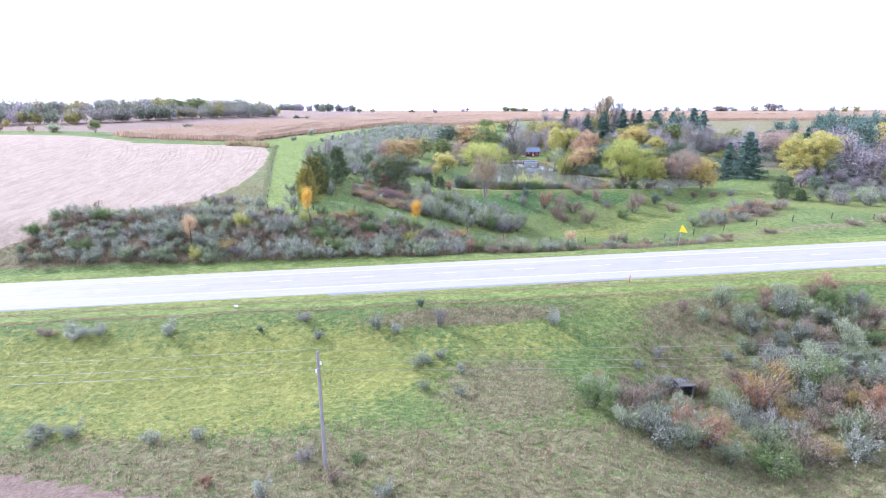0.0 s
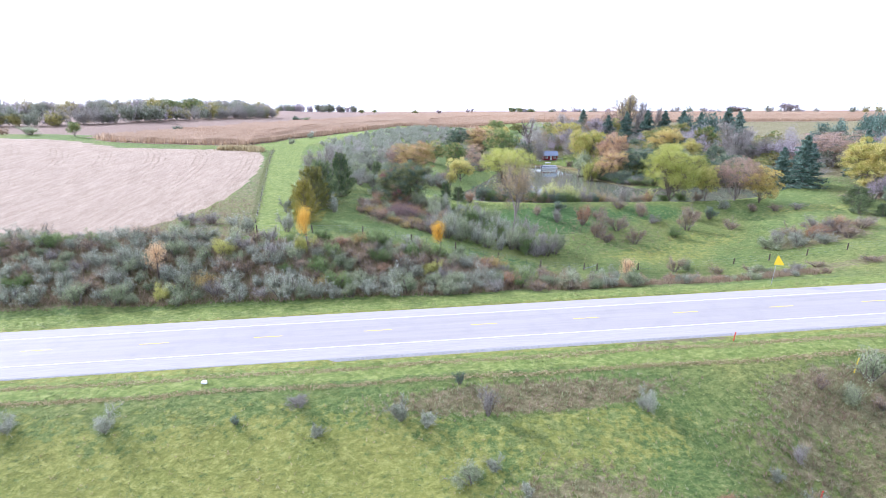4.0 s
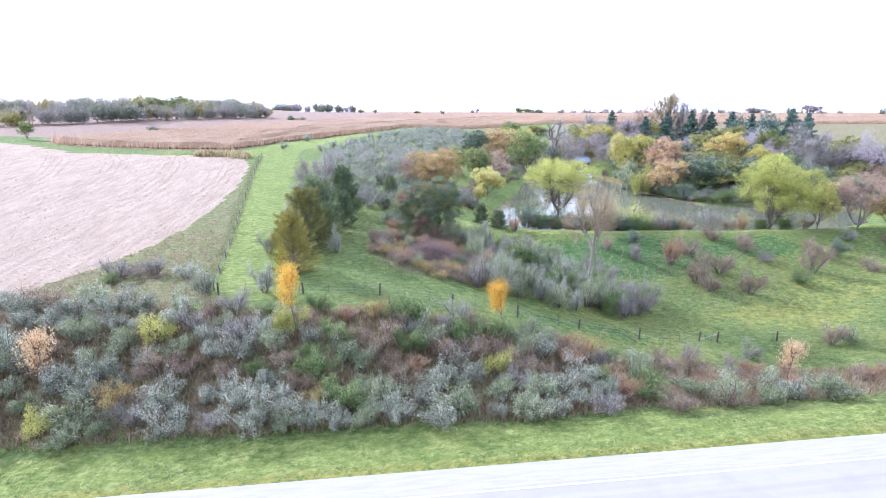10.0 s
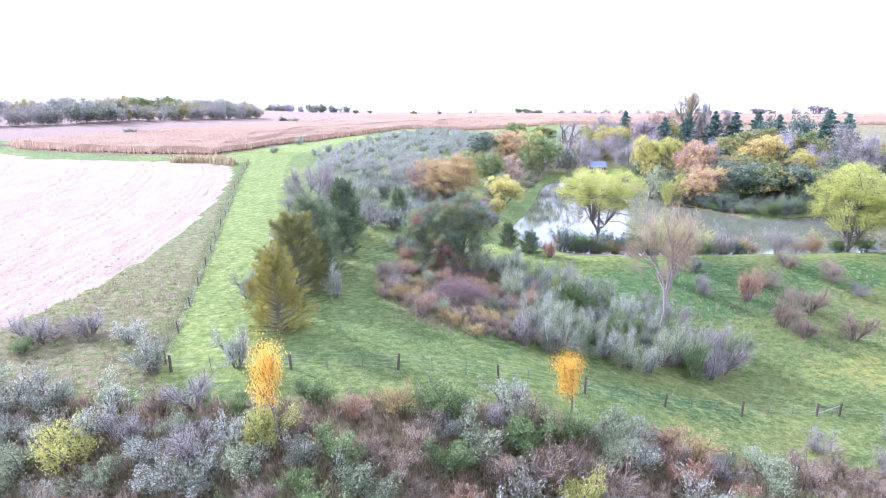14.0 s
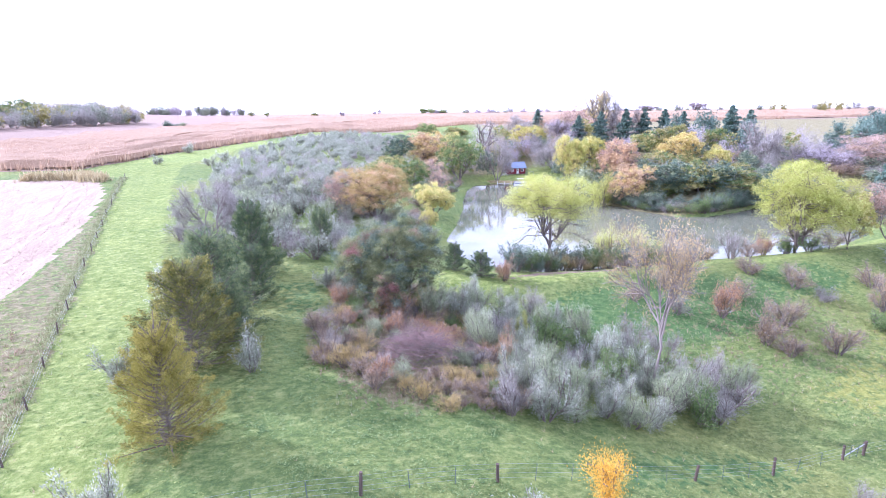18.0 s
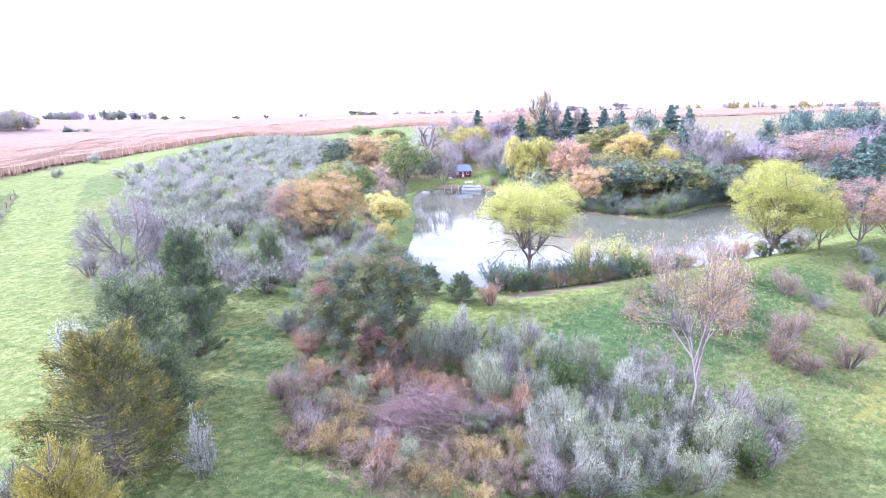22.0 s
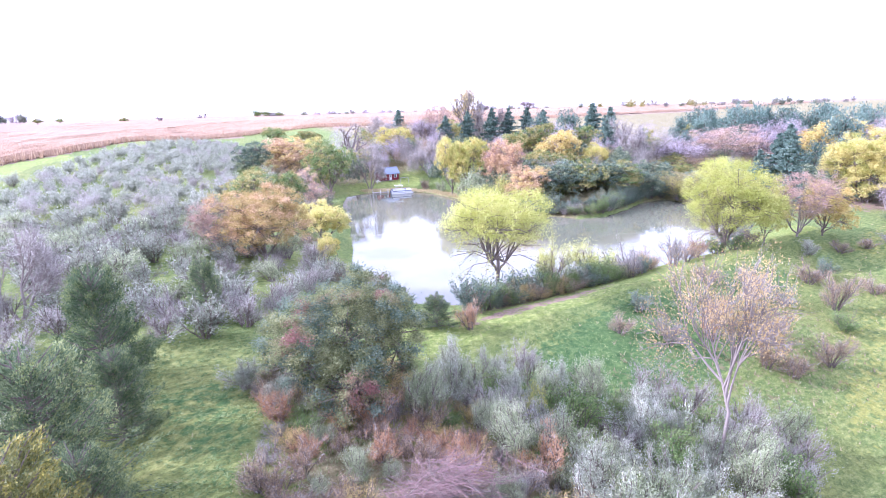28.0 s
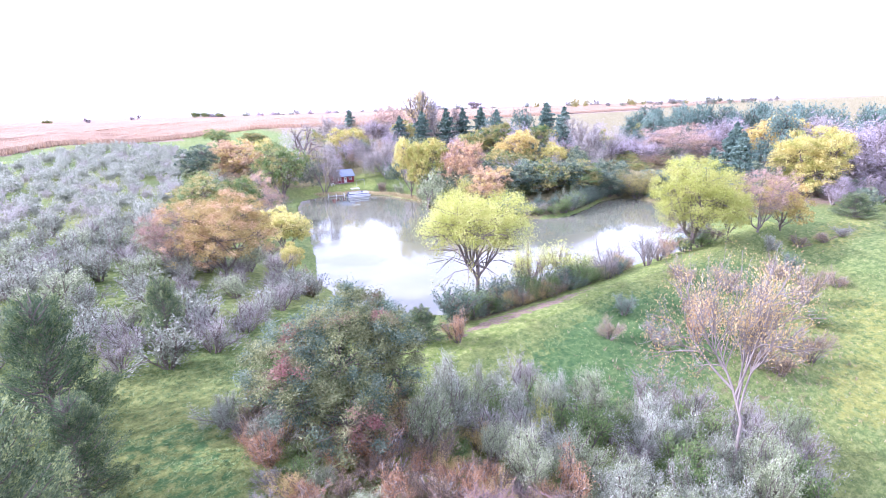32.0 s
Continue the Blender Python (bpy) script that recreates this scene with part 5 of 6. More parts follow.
for x, y in scatter([(13, 85.6), (60, 87), (58, 92), (40, 96.5), (13, 97)], 2.7, 18):
    kind = PLANT.choice(["brown_bush", "brown_bush", "lilac_bush", "silver_bush", "silver_green_bush", "rust_bush"])
    s = PLANT.uniform(0.6, 1.3) * (1.0 if x < 35 else 0.75)
    plant(kind, x, y, 1.9 * s, 3.1 * s, "low bushes and weeds beside the road")
for x, y in scatter([(99, 116), (104, 108), (118, 106), (128, 114), (124, 124), (110, 123)], 4.4, 19):
    s = PLANT.uniform(0.8, 1.25)
    plant(PLANT.choice(["silver_bush", "silver_green_bush", "mid_silver_bush", "lilac_bush", "dark_bush"]), x, y, 3.8 * s, 5.4 * s, "bushes at the pasture's east end")
for x, y in scatter([(108, 127), (122, 127), (126, 136), (122, 142), (110, 136)], 4.6, 20):
    s = PLANT.uniform(0.8, 1.2)
    plant(PLANT.choice(["dark", "dark", "purple"]), x, y, 5.0 * s, 6.0 * s, "bushes at the pasture's east end")
WOOD = [(74, 184), (92, 184), (104, 184), (112, 172), (120, 150), (150, 128), (215, 130), (225, 170), (190, 215), (150, 240), (130, 275), (112, 300), (80, 300), (66, 268), (78, 258), (74, 236), (72, 214)]
thick = [(x, y) for x, y in scatter(WOOD, 7.6, 12) if not (math.hypot(x - 90, y - 222) < 11 or math.hypot(x - 112, y - 141) < 12)]
PINES = [(150, 196), (172, 205), (192, 226), (232, 192), (228, 132), (205, 138), (182, 190)]
for x, y in scatter(PINES, 9.5, 14):
    plant("pine", x, y, PLANT.uniform(12, 17), PLANT.uniform(9, 13), "pines of the plantation")
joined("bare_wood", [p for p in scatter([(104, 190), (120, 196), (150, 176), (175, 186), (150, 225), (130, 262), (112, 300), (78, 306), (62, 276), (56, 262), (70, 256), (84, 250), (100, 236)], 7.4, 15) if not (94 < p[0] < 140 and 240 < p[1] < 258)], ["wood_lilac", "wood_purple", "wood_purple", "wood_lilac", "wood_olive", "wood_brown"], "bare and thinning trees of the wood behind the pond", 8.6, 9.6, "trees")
joined("shore_wood", scatter([(73, 180), (86, 180), (100, 181), (106, 178), (110, 190), (96, 202), (82, 206), (72, 214), (70, 196)], 4.6, 16), ["wood_dark", "wood_dark", "wood_olive", "wood_lilac", "wood_dark"], "dense dark green trees standing on the far shore", 7.0, 7.0, "trees")
joined("cabin_thicket", [p for p in scatter([(40, 250), (54, 247), (58, 256), (76, 255), (72, 244), (74, 228), (82, 236), (90, 252), (84, 276), (50, 276), (38, 262)], 4.4, 17) if math.hypot(p[0] - 65.8, p[1] - 249) > 7.5], ["wood_purple", "wood_lilac", "wood_purple", "wood_brown", "wood_dark"], "purple-grey thicket of bare trees round the cabin", 7.5, 6.5, "trees")
joined("wood_understory", thick, ["wood_lilac", "wood_brown", "wood_dark", "wood_olive"], "tangled understory of bare and turning bushes in the wood", 4.8, 8.4, "bushes")
SHORE_WEST = [(20, 205), (34, 232), (44, 246), (40, 266), (62, 275), (60, 300), (46, 290), (30, 262), (18, 232)]
joined("shore_thicket", scatter(SHORE_WEST, 5.0, 13), ["wood_lilac", "wood_brown", "wood_olive", "wood_dark"], "thicket of turning bushes along the upper shore", 4.2, 6.0, "bushes")


def far_wood(name, line, gap, high, seed, label, pool, spread=18):
    """A belt of distant trees along a line of the plan."""
    rng = random.Random(seed)
    spots = []
    for (ax, ay), (bx, by) in zip(line, line[1:]):
        n = max(1, int(math.hypot(bx - ax, by - ay) / gap))
        for k in range(n):
            spots.append((ax + (bx - ax) * (k + rng.random()) / n + rng.uniform(-6, 6), ay + (by - ay) * (k + rng.random()) / n + rng.uniform(-spread, spread)))
    joined(name, spots, pool, label, high, high * 1.15, "trees")


# light-coloured kinds: their paleness stands in for haze over the distant woods
PALE_FOR_HAZE = ["far_lilac_bush", "far_purple_bush", "far_olive_bush", "far_silver_bush", "far_silver_bush", "far_lilac_bush"]
far_wood("distant_wood", [(-700, 380), (-420, 440), (-300, 470), (-262, 530), (-236, 590), (-214, 650), (-178, 760)], 2.6, 12.5, 21, "distant wood of bare, green and gold trees beyond the fields", PALE_FOR_HAZE)
far_wood("distant_wood", [(-330, 262), (-200, 275), (-152, 286), (-132, 306), (-117, 336), (-102, 376), (-86, 425)], 1.9, 7.4, 26, "distant row of bare and turning trees beyond the corn", PALE_FOR_HAZE, 7)
# no dark kinds here; haze is put into the pale leaf colours
far_wood("distant_wood", [(-1000, 880), (-500, 960), (-230, 1040), (-60, 1080)], 6, 15, 22, "pale silver and purple line of distant trees, as in haze", ["far_silver_bush", "far_purple_bush"])
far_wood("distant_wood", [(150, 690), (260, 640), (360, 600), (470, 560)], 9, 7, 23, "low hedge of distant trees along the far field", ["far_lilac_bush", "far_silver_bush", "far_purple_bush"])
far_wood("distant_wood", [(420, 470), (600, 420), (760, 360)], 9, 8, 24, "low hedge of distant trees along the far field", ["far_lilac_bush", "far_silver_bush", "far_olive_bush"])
far_wood("hedge", [(-330, 262), (-250, 258), (-190, 252), (-150, 247)], 6, 3.5, 25, "low hedge of gold and brown bushes at the field edge", ["far_gold_bush", "far_brown_bush", "far_olive_bush"])
for kind, x, y, high, wide in (("green", 146, 668, 7.5, 12), ("green", 158, 676, 7.0, 13), ("green", 170, 670, 6, 12), ("purple", 98, 690, 7, 12), ("olive_tree", -40, 760, 6, 10), ("green", -22, 770, 5.5, 8), ("olive_tree", 30, 720, 5.5, 10), ("purple", 60, 700, 7, 11),
                               ("dark_bush", -64, 372, 3.8, 9), ("silver_green_bush", -57, 370, 3.2, 6), ("purple", 420, 560, 12, 22), ("purple", 380, 590, 9, 24), ("green", -122, 232, 5.5, 5), ("dark_bush", -96, 262, 3.0, 4.5), ("silver_green_bush", -140, 236, 3.2, 9), ("green", -160, 470, 12, 20), ("green", -178, 474, 12, 18),
                               ("silver_bush", -40, 262, 3.4, 4.6), ("silver_bush", -44, 236, 2.6, 3.2), ("silver_bush", -28, 240, 3.2, 4.6), ("silver_bush", -31, 232, 2.8, 4.2)):
    plant(kind, x, y, high, wide)


# ---- small plants that cover the ground ----
GRASS = turf("grass_blades", (0.085, 0.13, 0.033), (0.20, 0.245, 0.062), (0.43, 0.43, 0.16))
DEEP = turf("deep_grass_blades", (0.05, 0.11, 0.025), (0.14, 0.225, 0.06), (0.38, 0.44, 0.16))
LUSH = turf("lush_grass_blades", (0.085, 0.15, 0.03), (0.215, 0.28, 0.06), (0.46, 0.49, 0.16))
STRAW = leafy("straw_blades", (0.26, 0.20, 0.10), (0.46, 0.38, 0.20), (0.66, 0.58, 0.36), 0.3)
WEED = leafy("weed_stalks", (0.17, 0.125, 0.075), (0.34, 0.26, 0.17), (0.53, 0.43, 0.31), 0.5, grain=0.9)
GREY_WEED = leafy("grey_green_weeds", (0.15, 0.17, 0.07), (0.30, 0.32, 0.155), (0.50, 0.50, 0.30), 0.5, grain=0.9)
CORN = leafy("ripe_corn_leaves", (0.24, 0.15, 0.085), (0.41, 0.275, 0.17), (0.57, 0.42, 0.275), 0.4, grain=0.3)
STALK = leafy("cut_corn_stalks", (0.25, 0.195, 0.135), (0.43, 0.35, 0.25), (0.64, 0.54, 0.41), 0.35, grain=0.9)


def blades(name, spots, high, wide, per, material, label, category, seed, splay=0.5, sink=0.02):
    """Upright blades at many places, as one thing."""
    rng = np.random.default_rng(seed)
    spots = np.asarray(spots, float)
    n = len(spots)
    size = rng.uniform(0.6, 1.35, n)
    x, y = np.repeat(spots[:, 0], per), np.repeat(spots[:, 1], per)
    s = np.repeat(size, per) * rng.uniform(0.75, 1.2, n * per)
    x = x + rng.normal(size=n * per) * wide * 0.9
    y = y + rng.normal(size=n * per) * wide * 0.9
    base = np.stack([x, y, land(x, y) - sink], -1)
    up = unit(np.stack([rng.normal(size=n * per) * splay, rng.normal(size=n * per) * splay, np.ones(n * per)], -1))
    across = unit(np.cross(up, rng.normal(size=(n * per, 3))))
    h, w = (high * s)[:, None], (wide * s)[:, None]
    v = np.stack([base - across * w * 0.5, base + up * h, base + across * w * 0.5], 1).reshape(-1, 3)
    return tagged(new(name, mesh_of(name, v, np.arange(3 * n * per).reshape(-1, 3), material)), label, category, kind="stuff")


def strewn(count, x0, x1, y0, y1, seed, chance):
    """Random places, kept by the chance that grows there."""
    rng = np.random.default_rng(seed)
    x, y = rng.uniform(x0, x1, count), rng.uniform(y0, y1, count)
    keep = rng.uniform(0, 1, count) < chance(x, y)
    return np.stack([x[keep], y[keep]], -1)


def open_ground(x, y):
    stub, corn, lawn, weeds, dry, earth, _ = covers(x, y)
    o = np.abs(y - road_y(x))
    return (o > 6.7) * (shore_distance(x, y) > 0.6) * (1 - stub) * (1 - corn) * (1 - np.clip(earth * 1.4, 0, 1)), lawn, weeds, dry


def grass_chance(x, y):
    free, lawn, weeds, dry = open_ground(x, y)
    return free * np.clip(1.1 - weeds, 0.15, 1) * np.clip(0.45 + 0.9 * np.sin(x * 0.7 + 2 * np.sin(y * 0.31)) * np.sin(y * 0.6 + x * 0.13), 0.4, 1)


def weed_chance(x, y):
    free, lawn, weeds, dry = open_ground(x, y)
    return free * np.clip(weeds * 1.3 - 0.25, 0, 1) * (1 - lawn)


def dry_chance(x, y):
    free, lawn, weeds, dry = open_ground(x, y)
    return free * np.clip(dry * 0.3 + 0.05 * weeds + 0.012, 0, 1)


blades("grass", np.concatenate([strewn(42000, -60, 60, 33, 70, 31, grass_chance), strewn(30000, -55, 75, 80, 104, 32, grass_chance)]), 0.17, 0.06, 4, GRASS, "rough tufts of green grass", "grass", 33, 1.3)
blades("grass", strewn(46000, 4, 72, 100, 137, 34, lambda x, y: grass_chance(x, y) * (covers(x, y)[6] < 0.45)), 0.19, 0.04, 6, GRASS, "tufted pasture grass below the dam", "grass", 36, 1.2)
# deeper green blades repeat the shade painted on the ground below the dam
blades("grass", np.concatenate([strewn(30000, 4, 66, 100, 137, 63, lambda x, y: grass_chance(x, y) * np.clip(covers(x, y)[6] * 3 - 0.8, 0, 1)), strewn(30000, -20, 6, 102, 147, 64, lambda x, y: grass_chance(x, y) * np.clip(1.5 - np.abs(x + 9) / 7 + 0.5 * np.sin(y * 0.9) * np.sin(x * 1.3), 0, 1))]), 0.21, 0.034, 7, DEEP, "long deep green grass lying in swathes", "grass", 65, 1.3)
blades("grass", strewn(46000, -62, -17, 103, 240, 35, grass_chance), 0.15, 0.07, 4, LUSH, "thick short grass in tufts", "grass", 66, 1.8)
blades("dry_grass", strewn(60000, -60, 100, 33, 140, 37, dry_chance), 0.3, 0.05, 4, STRAW, "scattered tufts of dry straw-coloured grass", "grass", 38, 0.6)
blades("weeds", np.concatenate([strewn(30000, -60, 60, 28, 66, 39, weed_chance), strewn(24000, -70, 62, 82, 130, 40, weed_chance)]), 0.42, 0.045, 6, WEED, "dry brown weeds standing in stalks", "weeds", 41, 0.35)
blades("weeds", np.concatenate([strewn(34000, -60, 60, 28, 66, 42, weed_chance), strewn(14000, -70, 60, 82, 130, 43, weed_chance)]), 0.34, 0.05, 6, GREY_WEED, "grey-green weeds among dry stalks", "weeds", 44, 0.45)
blades("weeds", strewn(60000, -66, 62, 84, 104, 67, lambda x, y: inside(BANK, x, y) * 0.45 + 0.2 * inside([(13, 85.6), (60, 87), (58, 92), (40, 96.5), (13, 97)], x, y)), 0.85, 0.075, 4, WEED, "tall brown weeds between the bushes of the road bank", "weeds", 68, 0.3)
rng = np.random.default_rng(45)
line = rng.uniform(-70, 75, 6500)
blades("mown_hay", np.concatenate([np.stack([line, road_y(line) - 8.4 + rng.normal(size=len(line)) * 0.22], -1), np.stack([line + 0.3, road_y(line) - 11.2 + rng.normal(size=len(line)) * 0.14], -1)]), 0.12, 0.16, 2, STRAW, "thin windrows of mown hay beside the road", "hay", 46, 2.0, 0.0)
fence_y = rng.uniform(104, 214, 3400)
blades("weeds", np.stack([np.interp(fence_y, [104, 123, 144, 174, 207, 214], [-28.6, -31.6, -35.4, -40.6, -45.6, -46.5]) + rng.normal(size=3400) * 0.42 - 0.45, fence_y], -1), 0.36, 0.05, 4, GREY_WEED, "weeds grown up along the field fence", "weeds", 47, 0.4)
tall = rng.uniform(0, 1, 700)
blades("dry_grass", np.stack([-50 - 14 * tall + rng.normal(size=700) * 0.8, 209.5 + 6 * tall * (1 - tall) * 2 + rng.normal(size=700) * 1.2], -1), 1.5, 0.3, 4, STRAW, "tall tan grass at the corner of the stubble", "grass", 48, 0.3)
shore = strewn(9000, 52, 76, 205, 244, 61, lambda x, y: (shore_distance(x, y) > 0.1) * (shore_distance(x, y) < 3.0) * 1.0)
blades("dry_grass", shore, 0.6, 0.2, 3, STRAW, "tan grass along the far bank of the pond", "grass", 62, 0.6)
verge = strewn(14000, -75, 75, 80, 84, 49, lambda x, y: open_ground(x, y)[0])
blades("grass", verge, 0.12, 0.05, 3, LUSH, "short bright grass on the road verge", "grass", 50, 1.6)


def stubble_rows():
    rng = np.random.default_rng(51)
    ys = np.array([60, 92, 101.5, 107.5, 114, 124.5, 141, 170, 195, 207, 212])
    xs = np.array([-150, -72, -50, -47.8, -44.6, -41.5, -40, -42.2, -45.8, -49.7, -56])
    spots = []
    for k in range(66):
        y = np.arange(93, 211, 0.32)
        x = np.interp(y, ys, xs) - 1.2 - k * 1.5 - 0.0006 * (y - 150) ** 2 * k * 0.25
        keep = rng.uniform(0, 1, len(y)) < 0.45 + 0.4 * math.sin(k * 0.8)
        spots.append(np.stack([x + rng.normal(size=len(y)) * 0.08, y + rng.normal(size=len(y)) * 0.3], -1)[keep])
    spots = np.concatenate(spots)
    spots = spots[inside(STUBBLE, spots[:, 0], spots[:, 1])]
    blades("corn_stubble", spots, 0.2, 0.13, 2, STALK, "cut corn stalks standing in curved rows", "stubble", 52, 0.7)


stubble_rows()


def back(y):
    """Where the corn ends in the west."""
    return np.interp(y, [224, 233, 248, 273, 304, 334, 380, 470, 900], [-118, -113, -105, -95, -82, -70.5, -55, -30, 60])


def corn_field():
    rng = np.random.default_rng(53)
    ex, ey = [p[0] for p in CORN_EDGE], [p[1] for p in CORN_EDGE]
    xs = np.arange(-330, 340, 1.4)
    spots = []
    for d in np.concatenate([np.arange(0.3, 8, 0.9), np.arange(8, 46, 2.2)]):
        x = xs + rng.uniform(-0.7, 0.7, len(xs))
        spots.append(np.stack([x, np.interp(x, ex, ey) + d + rng.normal(size=len(xs)) * 0.25], -1))
    spots = np.concatenate(spots)
    spots = spots[spots[:, 0] > back(spots[:, 1])]
    blades("corn", spots, 1.95, 0.2, 4, CORN, "ripe brown corn standing in the field", "corn", 54, 0.14)
    gx, depth = np.meshgrid(np.arange(-700, 760, 4.0), np.concatenate([np.arange(2.5, 60, 2.2), np.arange(60, 420, 7.0)]))
    gy = np.interp(gx, ex, ey) + depth
    gz = land(gx, gy) + 1.75 + rng.uniform(-0.35, 0.35, gx.shape)
    gz[0] -= 1.5
    ny, nx = gx.shape
    idx = np.arange(nx * ny).reshape(ny, nx)
    faces = np.stack([idx[:-1, :-1], idx[:-1, 1:], idx[1:, 1:], idx[1:, :-1]], -1).reshape(-1, 4)
    faces = faces[(gx.ravel() > back(gy.ravel()))[faces].all(1)]
    tagged(new("corn_tops", mesh_of("corn_tops", np.stack([gx, gy, gz], -1).reshape(-1, 3), faces, CORN_TOPS)), "wide field of ripe brown corn", "corn", kind="stuff")


def corn_top_material():
    m = Nodes("corn_tassels")
    at = m.ground_place()
    rows, grain, wide = m.noise(1.0, 3, 0.6, at, (0.9, 0.25, 1)), m.noise(2.2, 4, 0.7, at), m.noise(0.03, 3, 0.5, at)
    colour = m.mixed(0.5, m.ramp(rows, (0.3, (0.22, 0.128, 0.068)), (0.7, (0.38, 0.25, 0.15))), m.ramp(grain, (0.3, (0.20, 0.115, 0.06)), (0.7, (0.43, 0.30, 0.185))))
    colour = m.mixed(m.ramp(wide, (0.4, (0, 0, 0)), (0.7, (0.35, 0.35, 0.35))), colour, (0.43, 0.32, 0.205))
    m.bump(grain, 1.0, 0.5)
    return m.done(colour, 0.95)


CORN_TOPS = corn_top_material()
corn_field()


# ---- building helpers for made things ----
def block(x0, x1, y0, y1, z0, z1, bevel=0.0, bm=None):
    own = bm is None
    bm = bm or bmesh.new()
    made = bmesh.ops.create_cube(bm, size=1.0, matrix=Matrix.LocRotScale(((x0 + x1) / 2, (y0 + y1) / 2, (z0 + z1) / 2), None, (x1 - x0, y1 - y0, z1 - z0)))
    if bevel and own:
        bmesh.ops.bevel(bm, geom=bm.edges[:], offset=bevel, segments=1, affect="EDGES")
    return bm


def rod(a, b, ra, rb=None, sides=8, bm=None):
    bm = bm or bmesh.new()
    a, b = Vector(a), Vector(b)
    turn = (b - a).to_track_quat("Z", "Y").to_matrix().to_4x4()
    bmesh.ops.create_cone(bm, cap_ends=True, segments=sides, radius1=ra, radius2=ra if rb is None else rb, depth=(b - a).length, matrix=Matrix.Translation((a + b) / 2) @ turn)
    return bm


# red paint, its colour darkened to hold the shade of the trees around
RED_WALL = plain("red_painted_boards", (0.15, 0.022, 0.032), (0.24, 0.04, 0.052), 3.0, 0.8, 0.3, stretch=(0.3, 0.3, 3))
ROOF = plain("blue_grey_roofing", (0.16, 0.195, 0.27), (0.25, 0.29, 0.37), 4.0, 0.85, 0.3)
WHITE_TRIM = plain("white_painted_wood", (0.70, 0.70, 0.68), (0.84, 0.84, 0.82), 4.0, 0.6, 0.1)
DARK_GLASS = plain("dark_window_glass", (0.03, 0.035, 0.04), (0.06, 0.065, 0.07), 2.0, 0.08, 0.0)
POST_WOOD = plain("weathered_post_wood", (0.06, 0.045, 0.037), (0.16, 0.12, 0.095), 9.0, 0.95, 0.5, stretch=(1, 1, 0.2))
GREY_WOOD = plain("grey_weathered_wood", (0.22, 0.20, 0.19), (0.40, 0.37, 0.35), 6.0, 0.95, 0.4, stretch=(1, 1, 0.15))
STEEL = plain("galvanised_steel", (0.34, 0.35, 0.36), (0.52, 0.53, 0.54), 8.0, 0.45, 0.1, 0.8)
GREEN_STEEL = plain("dull_green_steel", (0.07, 0.10, 0.08), (0.14, 0.17, 0.14), 8.0, 0.6, 0.1)
CONCRETE = plain("stained_concrete", (0.07, 0.065, 0.06), (0.17, 0.155, 0.145), 2.0, 0.95, 0.4)
SIGN_YELLOW = plain("yellow_sign_sheeting", (0.85, 0.58, 0.01), (0.92, 0.68, 0.03), 3.0, 0.45, 0.0)
RED_STAKE = plain("red_marker_paint", (0.55, 0.05, 0.03), (0.68, 0.09, 0.05), 3.0, 0.5, 0.0)
PORCELAIN = plain("white_porcelain", (0.72, 0.72, 0.72), (0.85, 0.85, 0.85), 3.0, 0.25, 0.0)
ALUMINIUM = plain("brushed_aluminium", (0.55, 0.56, 0.58), (0.72, 0.73, 0.75), 4.0, 0.4, 0.1, 0.7)
BOAT_WHITE = plain("white_boat_panel", (0.62, 0.64, 0.66), (0.80, 0.82, 0.84), 3.0, 0.4, 0.0)
BOAT_BLUE = plain("navy_boat_vinyl", (0.05, 0.07, 0.13), (0.10, 0.12, 0.20), 3.0, 0.5, 0.1)


